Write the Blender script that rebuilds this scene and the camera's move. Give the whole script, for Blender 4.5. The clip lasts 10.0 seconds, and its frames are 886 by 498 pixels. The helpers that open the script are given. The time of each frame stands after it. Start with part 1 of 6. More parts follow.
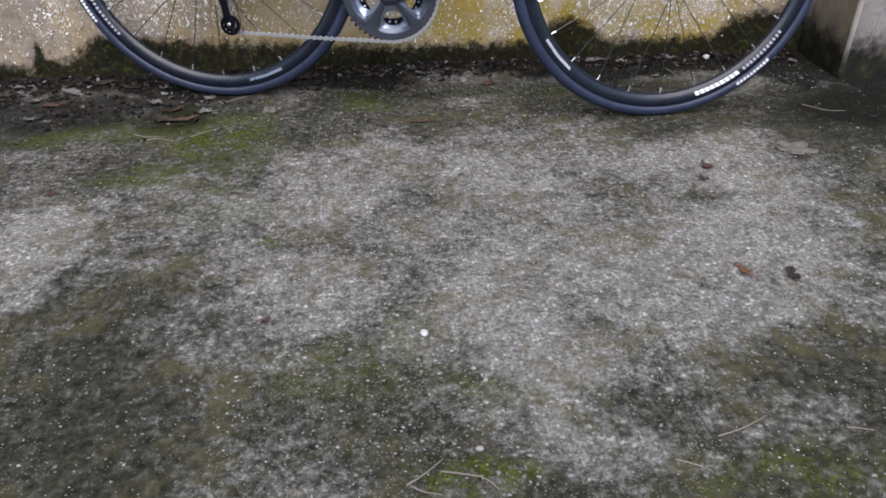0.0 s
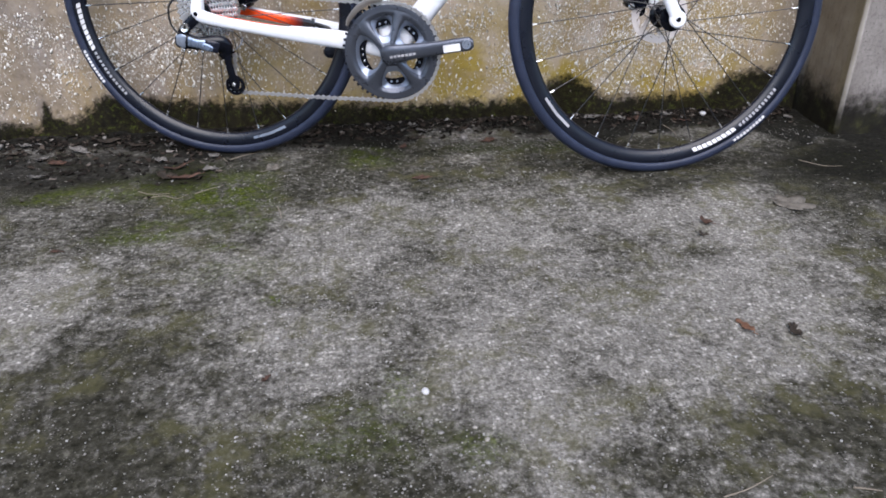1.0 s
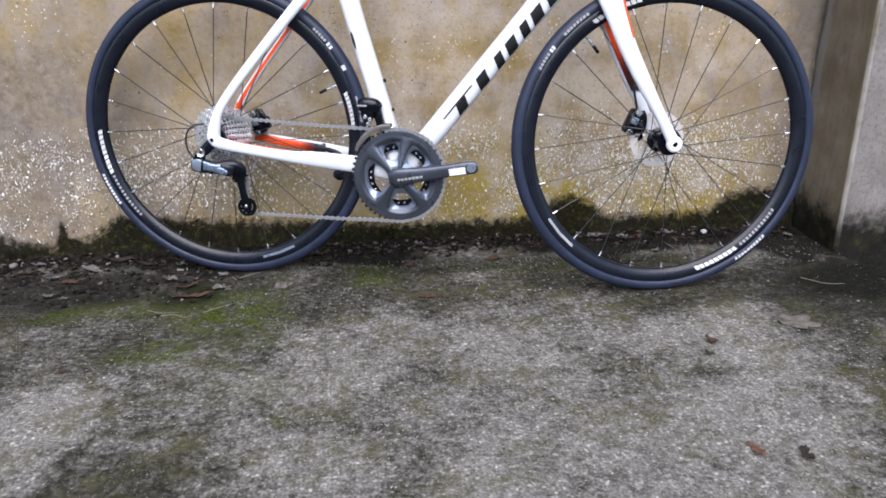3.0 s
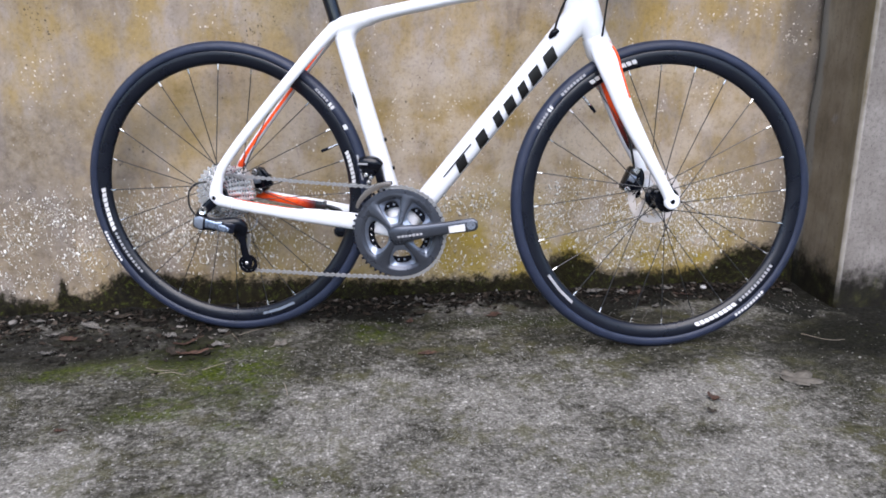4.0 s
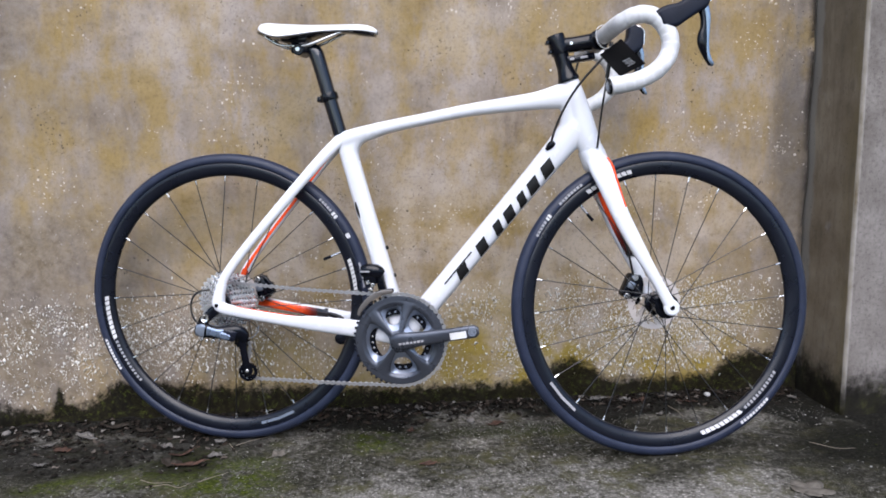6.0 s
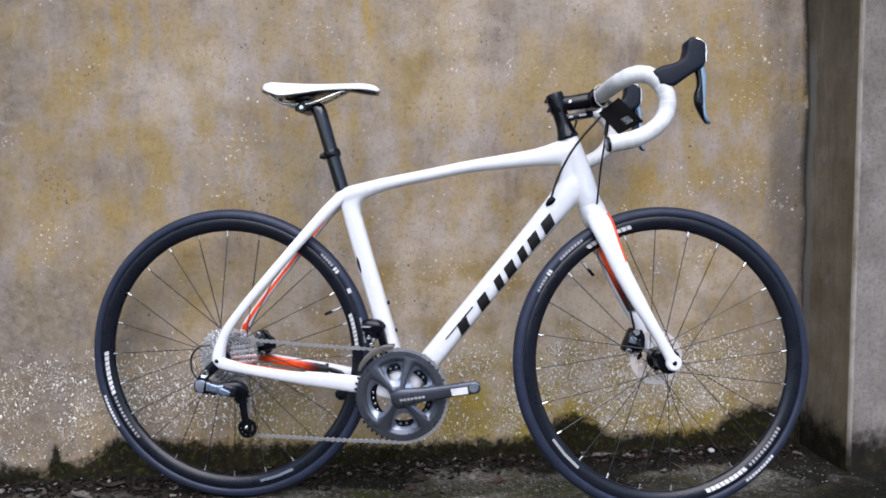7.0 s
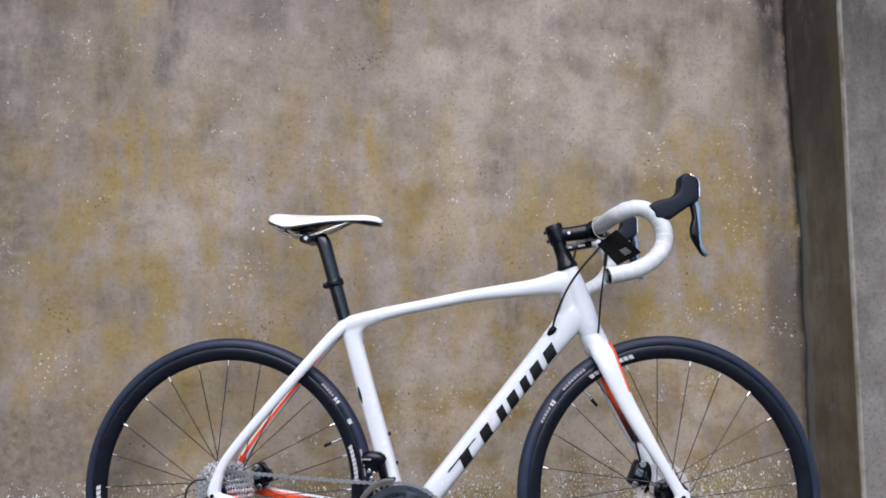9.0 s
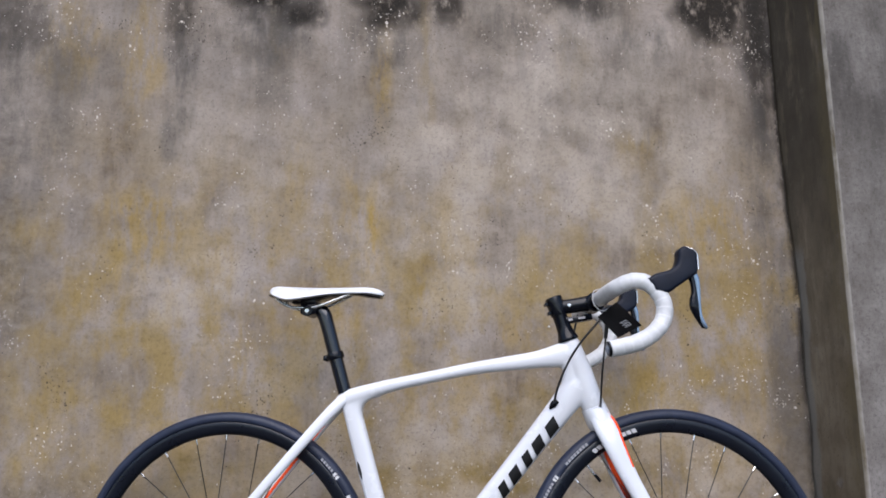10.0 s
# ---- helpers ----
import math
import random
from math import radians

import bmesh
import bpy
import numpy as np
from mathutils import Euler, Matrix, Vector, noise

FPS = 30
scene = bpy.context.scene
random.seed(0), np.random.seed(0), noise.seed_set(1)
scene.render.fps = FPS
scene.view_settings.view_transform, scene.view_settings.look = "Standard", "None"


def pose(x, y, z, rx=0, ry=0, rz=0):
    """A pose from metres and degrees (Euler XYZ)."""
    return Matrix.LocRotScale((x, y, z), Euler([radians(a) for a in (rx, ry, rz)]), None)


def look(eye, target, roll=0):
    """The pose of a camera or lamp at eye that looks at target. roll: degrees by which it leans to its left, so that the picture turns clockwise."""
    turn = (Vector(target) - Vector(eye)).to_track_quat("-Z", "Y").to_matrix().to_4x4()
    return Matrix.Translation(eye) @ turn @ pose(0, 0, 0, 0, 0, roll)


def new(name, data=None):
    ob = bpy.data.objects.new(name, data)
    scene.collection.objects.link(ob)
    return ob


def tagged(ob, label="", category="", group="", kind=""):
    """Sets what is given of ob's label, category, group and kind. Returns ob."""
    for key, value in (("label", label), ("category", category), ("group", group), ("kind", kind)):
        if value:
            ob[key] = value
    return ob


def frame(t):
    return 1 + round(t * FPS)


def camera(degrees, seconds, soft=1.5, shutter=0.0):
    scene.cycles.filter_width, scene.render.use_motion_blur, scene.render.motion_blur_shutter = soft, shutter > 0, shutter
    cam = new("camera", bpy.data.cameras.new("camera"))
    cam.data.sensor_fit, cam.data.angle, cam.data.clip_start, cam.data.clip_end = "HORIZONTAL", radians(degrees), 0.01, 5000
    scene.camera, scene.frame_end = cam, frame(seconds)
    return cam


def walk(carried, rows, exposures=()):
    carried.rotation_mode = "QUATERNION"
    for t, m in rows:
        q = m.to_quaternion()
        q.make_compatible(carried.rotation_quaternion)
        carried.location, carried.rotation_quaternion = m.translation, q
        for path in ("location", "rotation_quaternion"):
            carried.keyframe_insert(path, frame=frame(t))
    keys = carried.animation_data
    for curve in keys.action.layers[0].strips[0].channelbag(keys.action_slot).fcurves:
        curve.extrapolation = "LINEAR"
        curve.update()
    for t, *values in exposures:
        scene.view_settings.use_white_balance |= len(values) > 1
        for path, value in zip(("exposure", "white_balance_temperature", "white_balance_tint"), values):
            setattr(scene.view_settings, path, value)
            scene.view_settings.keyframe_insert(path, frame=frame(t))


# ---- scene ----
EXPO = 1.17
cam = camera(60.1, 10.0, soft=1.75)
# seconds, place, yaw, pitch, roll
PATH = [
    (0, 0.0069, -1.9654, 0.6726, -7.31, -32.33, 0.22),
    (0.5, 0.0081, -1.9643, 0.6774, -7.18, -30.53, 0.10),
    (1, 0.0077, -1.9653, 0.6827, -7.16, -28.48, -0.02),
    (1.5, 0.0082, -1.9660, 0.6885, -7.05, -26.41, -0.10),
    (2, 0.0075, -1.9672, 0.6938, -6.92, -23.99, -0.19),
    (2.5, 0.0077, -1.9703, 0.6986, -6.75, -22.07, -0.26),
    (4, 0.0054, -1.9760, 0.7098, -6.76, -16.11, -0.33),
    (4.5, 0.0057, -1.9798, 0.7079, -6.80, -13.98, -0.38),
    (5, 0.0040, -1.9847, 0.7065, -6.82, -11.88, -0.44),
    (5.5, 0.0028, -1.9854, 0.7103, -6.83, -10.06, -0.47),
    (7, -0.0042, -1.9903, 0.7229, -6.95, -4.34, -0.53),
    (7.5, -0.0091, -1.9924, 0.7349, -7.14, -2.62, -0.52),
    (8, -0.0137, -1.9954, 0.7425, -7.25, -0.56, -0.58),
    (8.5, -0.0168, -1.9977, 0.7477, -7.32, 1.72, -0.53),
    (9, -0.0184, -2.0013, 0.7521, -7.33, 4.34, -0.59),
    (9.5, -0.0190, -2.0041, 0.7568, -7.33, 6.66, -0.66),
    (10, -0.0229, -2.0112, 0.7632, -7.45, 9.35, -0.70),
]
walk(cam, [(t, pose(x, y, z, 0, 0, yaw) @ pose(0, 0, 0, 90 + pitch) @ pose(0, 0, 0, 0, 0, roll)) for t, x, y, z, yaw, pitch, roll in PATH],
     exposures=[(0, EXPO + 0.06), (4.0, EXPO + 0.12), (5.5, EXPO - 0.03), (7.5, EXPO - 0.25), (10, EXPO - 0.45)])

# ---- light: bright overcast sky ----
world = bpy.data.worlds.new("world")
scene.world = world
world.use_nodes = True
wn = world.node_tree.nodes
sky = wn.new("ShaderNodeTexSky")
sky.sky_type, sky.sun_disc = "NISHITA", False
sky.sun_elevation, sky.sun_rotation = radians(52), radians(188)
sky.dust_density, sky.ozone_density = 1.2, 1.2
wn["Background"].inputs[1].default_value = 0.13
world.node_tree.links.new(sky.outputs[0], wn["Background"].inputs[0])
sun = new("sun", bpy.data.lights.new("sun", "SUN"))
sun.data.energy, sun.data.angle, sun.data.color = 2.4, radians(65), (1.0, 0.948, 0.975)
sun.matrix_world = look((-0.5, -3.6, 4.6), (0, 0, 0))


# ---- materials ----
class Mat:
    """A small wrapper round a Principled material."""

    def __init__(self, name, color=(0.5, 0.5, 0.5), rough=0.5, metal=0.0, coat=0.0, spec=0.5):
        self.m = bpy.data.materials.new(name)
        self.m.use_nodes = True
        self.n, self.l = self.m.node_tree.nodes, self.m.node_tree.links
        self.b = self.n["Principled BSDF"]
        self.put("Base Color", (*color, 1)), self.put("Roughness", rough), self.put("Metallic", metal)
        self.put("Coat Weight", coat), self.put("Specular IOR Level", spec)
        self.coord = self.n.new("ShaderNodeTexCoord").outputs["Object"]

    def put(self, key, value):
        if isinstance(value, bpy.types.NodeSocket):
            self.l.new(value, self.b.inputs[key])
        else:
            self.b.inputs[key].default_value = value

    def scaled(self, scale, rotation=(0, 0, 0)):
        node = self.n.new("ShaderNodeMapping")
        node.inputs["Scale"].default_value, node.inputs["Rotation"].default_value = scale, rotation
        self.l.new(self.coord, node.inputs["Vector"])
        return node.outputs[0]

    def noise(self, scale, detail=4.0, rough=0.55, vector=None, distort=0.0):
        node = self.n.new("ShaderNodeTexNoise")
        node.inputs["Scale"].default_value, node.inputs["Detail"].default_value = scale, detail
        node.inputs["Roughness"].default_value, node.inputs["Distortion"].default_value = rough, distort
        self.l.new(vector or self.coord, node.inputs["Vector"])
        return node.outputs["Fac"]

    def cells(self, scale, feature="F1", rand=1.0, output="Distance"):
        node = self.n.new("ShaderNodeTexVoronoi")
        node.feature = feature
        node.inputs["Scale"].default_value, node.inputs["Randomness"].default_value = scale, rand
        self.l.new(self.coord, node.inputs["Vector"])
        return node.outputs[output]

    def ramp(self, fac, stops, ease="LINEAR"):
        node = self.n.new("ShaderNodeValToRGB")
        node.color_ramp.interpolation = ease
        els = node.color_ramp.elements
        while len(els) < len(stops):
            els.new(0.5)
        for el, (at, col) in zip(els, stops):
            el.position = at
            el.color = (*col, 1) if isinstance(col, tuple) else (col, col, col, 1)
        self.l.new(fac, node.inputs[0])
        return node.outputs[0]

    def mix(self, fac, a, b, blend="MIX"):
        node = self.n.new("ShaderNodeMix")
        node.data_type, node.blend_type = "RGBA", blend
        for key, value in ((0, fac), (6, a), (7, b)):
            if isinstance(value, bpy.types.NodeSocket):
                self.l.new(value, node.inputs[key])
            elif key == 0:
                node.inputs[0].default_value = value
            else:
                node.inputs[key].default_value = (*value, 1)
        return node.outputs[2]

    def math(self, op, a, b=0.0, c=0.0, clamp=False):
        node = self.n.new("ShaderNodeMath")
        node.operation, node.use_clamp = op, clamp
        for key, value in enumerate((a, b, c)):
            if isinstance(value, bpy.types.NodeSocket):
                self.l.new(value, node.inputs[key])
            else:
                node.inputs[key].default_value = value
        return node.outputs[0]

    def axis(self, which, vector=None):
        node = self.n.new("ShaderNodeSeparateXYZ")
        self.l.new(vector or self.coord, node.inputs[0])
        return node.outputs[which]

    def fade(self, value, lo, hi):
        """0 at lo, 1 at hi."""
        node = self.n.new("ShaderNodeMapRange")
        node.interpolation_type = "SMOOTHSTEP"
        node.inputs[1].default_value, node.inputs[2].default_value = lo, hi
        self.l.new(value, node.inputs[0])
        return node.outputs[0]

    def bump(self, height, strength=0.5, distance=0.002):
        node = self.n.new("ShaderNodeBump")
        node.inputs["Strength"].default_value, node.inputs["Distance"].default_value = strength, distance
        self.l.new(height, node.inputs["Height"])
        if self.b.inputs["Normal"].links:
            self.l.new(self.b.inputs["Normal"].links[0].from_socket, node.inputs["Normal"])
        self.l.new(node.outputs[0], self.b.inputs["Normal"])


def plain(name, color, rough=0.5, metal=0.0, coat=0.0, grain=0.0, scale=300.0, spec=0.5):
    """A plain surface with slight unevenness in gloss and colour."""
    k = Mat(name, color, rough, metal, coat, spec)
    n = k.noise(scale * 0.1, 3)
    k.put("Roughness", k.math("ADD", k.math("MULTIPLY", k.math("SUBTRACT", n, 0.5), 0.25), rough, clamp=True))
    dark = tuple(c * 0.78 for c in color)
    k.put("Base Color", k.mix(k.fade(k.noise(scale * 0.04, 5), 0.35, 0.7), dark, color))
    if grain:
        k.bump(k.noise(scale, 2), grain, 0.0006)
    return k.m


def white_paint(name, axis=None, stops=()):
    """Glossy white enamel, with a fade into other colours along one of the bicycle's axes where stops are given."""
    k = Mat(name, (0.60, 0.615, 0.655), 0.25, 0, 0.5)
    base = k.mix(k.fade(k.noise(9, 4), 0.3, 0.7), (0.585, 0.60, 0.64), (0.615, 0.63, 0.67))
    if stops:
        lo, hi, cols = stops
        base = k.ramp(k.math("DIVIDE", k.math("SUBTRACT", k.axis(axis), lo), hi - lo), cols)
    k.put("Base Color", base)
    k.put("Roughness", k.ramp(k.noise(20, 3), [(0.3, 0.18), (0.7, 0.3)]))
    return k.m


WHITE = white_paint("white_enamel")
ORANGE, MAROON, CARBON = (0.9, 0.085, 0.014), (0.12, 0.012, 0.008), (0.012, 0.011, 0.012)
STAY_INNER = white_paint("orange_fade_stay", 2, (0.35, 0.72, [(0.0, MAROON), (0.25, ORANGE), (0.75, ORANGE), (0.9, (0.75, 0.2, 0.1))]))
FORK_INNER = white_paint("orange_fade_fork", 2, (0.44, 0.68, [(0.0, (0.60, 0.615, 0.655)), (0.03, CARBON), (0.22, MAROON), (0.55, ORANGE), (1.0, ORANGE)]))
CHAIN_INNER = white_paint("orange_fade_chainstay", 0, (0.0, 0.3, [(0.0, ORANGE), (0.45, ORANGE), (0.6, MAROON), (0.66, CARBON), (0.74, CARBON), (0.75, (0.60, 0.615, 0.655))]))
BLACK_PAINT = plain("black_decal", (0.004, 0.004, 0.0045), 0.35, 0, 0.2)
BLACK = plain("black_anodised", (0.0025, 0.0033, 0.0065), 0.2, 0.0, 0.0, spec=0.28)
RIM = plain("black_rim", (0.0042, 0.0058, 0.0115), 0.3, 0.0, 0.0, spec=0.36)
GREY = plain("grey_anodised", (0.26, 0.30, 0.37), 0.32, 0.6)
DARK_GREY = plain("dark_grey_anodised", (0.008, 0.010, 0.018), 0.26, 0.15, 0.0, spec=0.35)
CRANK_GREY = plain("satin_crank_grey", (0.066, 0.074, 0.094), 0.30, 0.6)
# crank grey made paler and bluer: sky light on the spider's hollows, as colour
SKYLIT_GREY = plain("skylit_spider_grey", (0.24, 0.275, 0.345), 0.34, 0.7)
BLADE = plain("blue_grey_lever", (0.25, 0.33, 0.44), 0.22, 0.6)
ROTOR = plain("brake_disc_steel", (0.66, 0.605, 0.58), 0.42, 0.35)
STEEL = plain("steel", (0.80, 0.81, 0.83), 0.26, 0.8)
CHAIN = plain("chain_steel", (0.47, 0.475, 0.49), 0.3, 0.75)
SILVER = plain("silver", (0.75, 0.75, 0.75), 0.25, 0.9)
SPOKE = plain("black_spoke", (0.012, 0.012, 0.014), 0.35, 0.2)
RUBBER = plain("tyre_rubber", (0.0185, 0.0245, 0.046), 0.42, 0, 0, 0.2, 900, 0.25)
HOOD = plain("hood_rubber", (0.0052, 0.0080, 0.0175), 0.5, 0, 0, 0.3, 900, 0.18)
MARK = plain("white_marking", (0.6, 0.6, 0.61), 0.5)
GREY_MARK = plain("grey_mark_and_glint", (0.3, 0.3, 0.32), 0.5)
TAPE = plain("white_bar_tape", (0.60, 0.61, 0.63), 0.55, 0, 0, 0.5, 500)
SADDLE = plain("white_saddle_cover", (0.60, 0.61, 0.64), 0.42, 0, 0, 0.3, 700)
CABLE = plain("black_cable", (0.006, 0.006, 0.007), 0.35)
CARBON_M = plain("carbon", (0.004, 0.0055, 0.011), 0.16, 0.0, 0.2)


# ---- building helpers ----
def part(name, bm, material, parent=None, label="", smooth=True):
    """Links a bmesh as one mesh object under a thing or a part."""
    me = bpy.data.meshes.new(name)
    bm.normal_update()
    bm.to_mesh(me)
    bm.free()
    for m in material if isinstance(material, (list, tuple)) else [material]:
        me.materials.append(m)
    if smooth:
        me.shade_smooth()
    ob = new(name, me)
    if parent is not None:
        ob.parent = parent
    return tagged(ob, label)


def add_box(bm, size, m=Matrix(), bevel=0.0, segments=2):
    vs = bmesh.ops.create_cube(bm, size=1.0, matrix=m @ Matrix.Diagonal((*size, 1)))["verts"]
    if bevel:
        es = {e for v in vs for e in v.link_edges}
        bmesh.ops.bevel(bm, geom=list(es), offset=bevel, segments=segments, affect="EDGES", profile=0.5)


def catmull(keys, steps):
    """Smooth rows of numbers through the given rows."""
    keys = [np.array(k, float) for k in keys]
    ext = [2 * keys[0] - keys[1], *keys, 2 * keys[-1] - keys[-2]]
    out = []
    for i in range(1, len(ext) - 2):
        a, b, c, d = ext[i - 1 : i + 3]
        for s in range(steps):
            t = s / steps
            out.append(0.5 * (2 * b + (c - a) * t + (2 * a - 5 * b + 4 * c - d) * t * t + (3 * b - a - 3 * c + d) * t**3))
    out.append(keys[-1])
    return out


def add_loft(bm, keys, steps=6, n=18, power=2.3, side=(0, 1, 0), caps=True):
    """A tube through rows of x, y, z, half width (along side), half height; superelliptic section.
    With no side the section is carried along without twist."""
    rows = catmull(keys, steps) if steps > 1 else [np.array(k, float) for k in keys]
    pts = [Vector(r[:3]) for r in rows]
    rings, lat = [], None
    for i, r in enumerate(rows):
        tan = (pts[min(i + 1, len(pts) - 1)] - pts[max(i - 1, 0)]).normalized()
        lat = Vector(side) if side else (lat or Vector((0, 0, 1)))
        lat = (lat - lat.dot(tan) * tan).normalized()
        nor = tan.cross(lat)
        ring = []
        for j in range(n):
            a = 2 * math.pi * j / n
            c, s = math.cos(a), math.sin(a)
            u = math.copysign(abs(c) ** (2 / power), c) * r[3]
            v = math.copysign(abs(s) ** (2 / power), s) * r[4]
            ring.append(bm.verts.new(pts[i] + lat * u + nor * v))
        rings.append(ring)
    for a, b in zip(rings, rings[1:]):
        for j in range(n):
            bm.faces.new((a[j], a[(j + 1) % n], b[(j + 1) % n], b[j]))
    if caps:
        bm.faces.new(rings[0][::-1])
        bm.faces.new(rings[-1])


def add_stack(bm, rows, n=24, power=2.6):
    """Level rings of height, rear x, front x, half width, joined upwards into one solid."""
    rings = []
    for z, x0, x1, half in rows:
        ring = []
        for j in range(n):
            c, s = math.cos(2 * math.pi * j / n), math.sin(2 * math.pi * j / n)
            ring.append(bm.verts.new(((x0 + x1) / 2 + (x1 - x0) / 2 * math.copysign(abs(c) ** (2 / power), c), half * math.copysign(abs(s) ** (2 / power), s), z)))
        rings.append(ring)
    for a, b in zip(rings, rings[1:]):
        for j in range(n):
            bm.faces.new((a[j], a[(j + 1) % n], b[(j + 1) % n], b[j]))
    bm.faces.new(rings[0][::-1]), bm.faces.new(rings[-1])


def add_tube(bm, keys, radius, steps=6, n=10, side=(0, 1, 0)):
    add_loft(bm, [(*k, radius, radius) for k in keys], steps, n, 2.0, side)


def add_ring(bm, centre, profile, n=96, start=0.0, turn=2 * math.pi):
    """A profile of (radius, lateral) turned about the y axis through centre; closed profile."""
    whole = abs(turn - 2 * math.pi) < 1e-6
    count = n if whole else n + 1
    rings = []
    for i in range(count):
        a = start + turn * i / n
        c, s = math.cos(a), math.sin(a)
        rings.append([bm.verts.new((centre[0] + r * c, centre[1] + w, centre[2] + r * s)) for r, w in profile])
    m = len(profile)
    for i in range(n):
        a, b = rings[i], rings[(i + 1) % count]
        for j in range(m):
            bm.faces.new((a[j], b[j], b[(j + 1) % m], a[(j + 1) % m]))
    if not whole:
        bm.faces.new(rings[0])
        bm.faces.new(rings[-1][::-1])


def add_disc(bm, centre, radius, thick, n=28, axis=(0, 1, 0), bevel=0.0):
    """A short cylinder along an axis, its edges chamfered."""
    q = Vector((0, 0, 1)).rotation_difference(Vector(axis)).to_matrix().to_4x4()
    rows = [(radius - bevel, -thick / 2), (radius, -thick / 2 + bevel), (radius, thick / 2 - bevel), (radius - bevel, thick / 2)]
    rings = [[bm.verts.new(Vector(centre) + q.to_3x3() @ Vector((r * math.cos(2 * math.pi * i / n), r * math.sin(2 * math.pi * i / n), h))) for i in range(n)] for r, h in rows]
    for a, b in zip(rings, rings[1:]):
        for j in range(n):
            bm.faces.new((a[j], a[(j + 1) % n], b[(j + 1) % n], b[j]))
    bm.faces.new(rings[0][::-1]), bm.faces.new(rings[-1])


def sharp(ob, degrees=40):
    """Keeps edges steeper than the angle crisp on a smooth-shaded mesh."""
    ob.data.set_sharp_from_angle(angle=radians(degrees))
    return ob


def grid_mesh(xs, ys, place):
    """Vertices and faces of a sheet over two lists of coordinates; place(X, Y) gives the three coordinates."""
    X, Y = np.meshgrid(xs, ys)
    co = np.stack(place(X, Y), -1).reshape(-1, 3)
    w = len(xs)
    i = (np.arange(len(ys) - 1)[:, None] * w + np.arange(w - 1)[None]).ravel()
    return co, np.stack([i, i + 1, i + 1 + w, i + w], 1)


def sheet(name, co, faces, material, label="", parent=None, kind="", category=""):
    me = bpy.data.meshes.new(name)
    me.from_pydata(co.tolist(), [], faces.tolist())
    me.materials.append(material)
    me.shade_smooth()
    ob = new(name, me)
    if parent is not None:
        ob.parent = parent
    return tagged(ob, label, category, kind=kind)


def soft_noise(X, Y, scale, seed, octaves=3):
    """Smooth noise on arrays, about -1 to 1, by interpolated lattices."""
    out, amp, total = np.zeros_like(X), 1.0, 0.0
    for o in range(octaves):
        rng = np.random.RandomState(seed + o)
        lat = rng.uniform(-1, 1, (257, 257))
        u, v = X * scale * 2**o + 37.3, Y * scale * 2**o + 11.7
        i, j = np.floor(u).astype(int), np.floor(v).astype(int)
        f, g = u - i, v - j
        f, g = f * f * (3 - 2 * f), g * g * (3 - 2 * g)
        q = lambda a, b: lat[(i + a) % 257, (j + b) % 257]
        out += amp * ((q(0, 0) * (1 - f) + q(1, 0) * f) * (1 - g) + (q(0, 1) * (1 - f) + q(1, 1) * f) * g)
        total += amp
        amp *= 0.5
    return out / total


# ---- the setting: concrete yard and retaining wall ----
PIER_X, PIER_Y, WALL_TOP = 1.24, -0.232, 2.6


def patches(X, Y, spots, seed, warp=0.55, scale=9.0):
    """How far each place lies inside uneven patches of x, y, half width, half height, weight."""
    out = np.zeros_like(X)
    wob = soft_noise(X, Y, scale, seed, 4) * warp
    for x, y, rx, ry, k in spots:
        r = np.sqrt(((X - x) / rx) ** 2 + ((Y - y) / ry) ** 2) + wob
        out = np.maximum(out, k * np.clip((1.25 - r) / 0.7, 0, 1))
    return out


def attribute(ob, name, values):
    ob.data.attributes.new(name, "FLOAT", "POINT").data.foreach_set("value", np.asarray(values, np.float32).ravel())


def growth(k, name):
    node = k.n.new("ShaderNodeAttribute")
    node.attribute_name = name
    return node.outputs["Fac"]


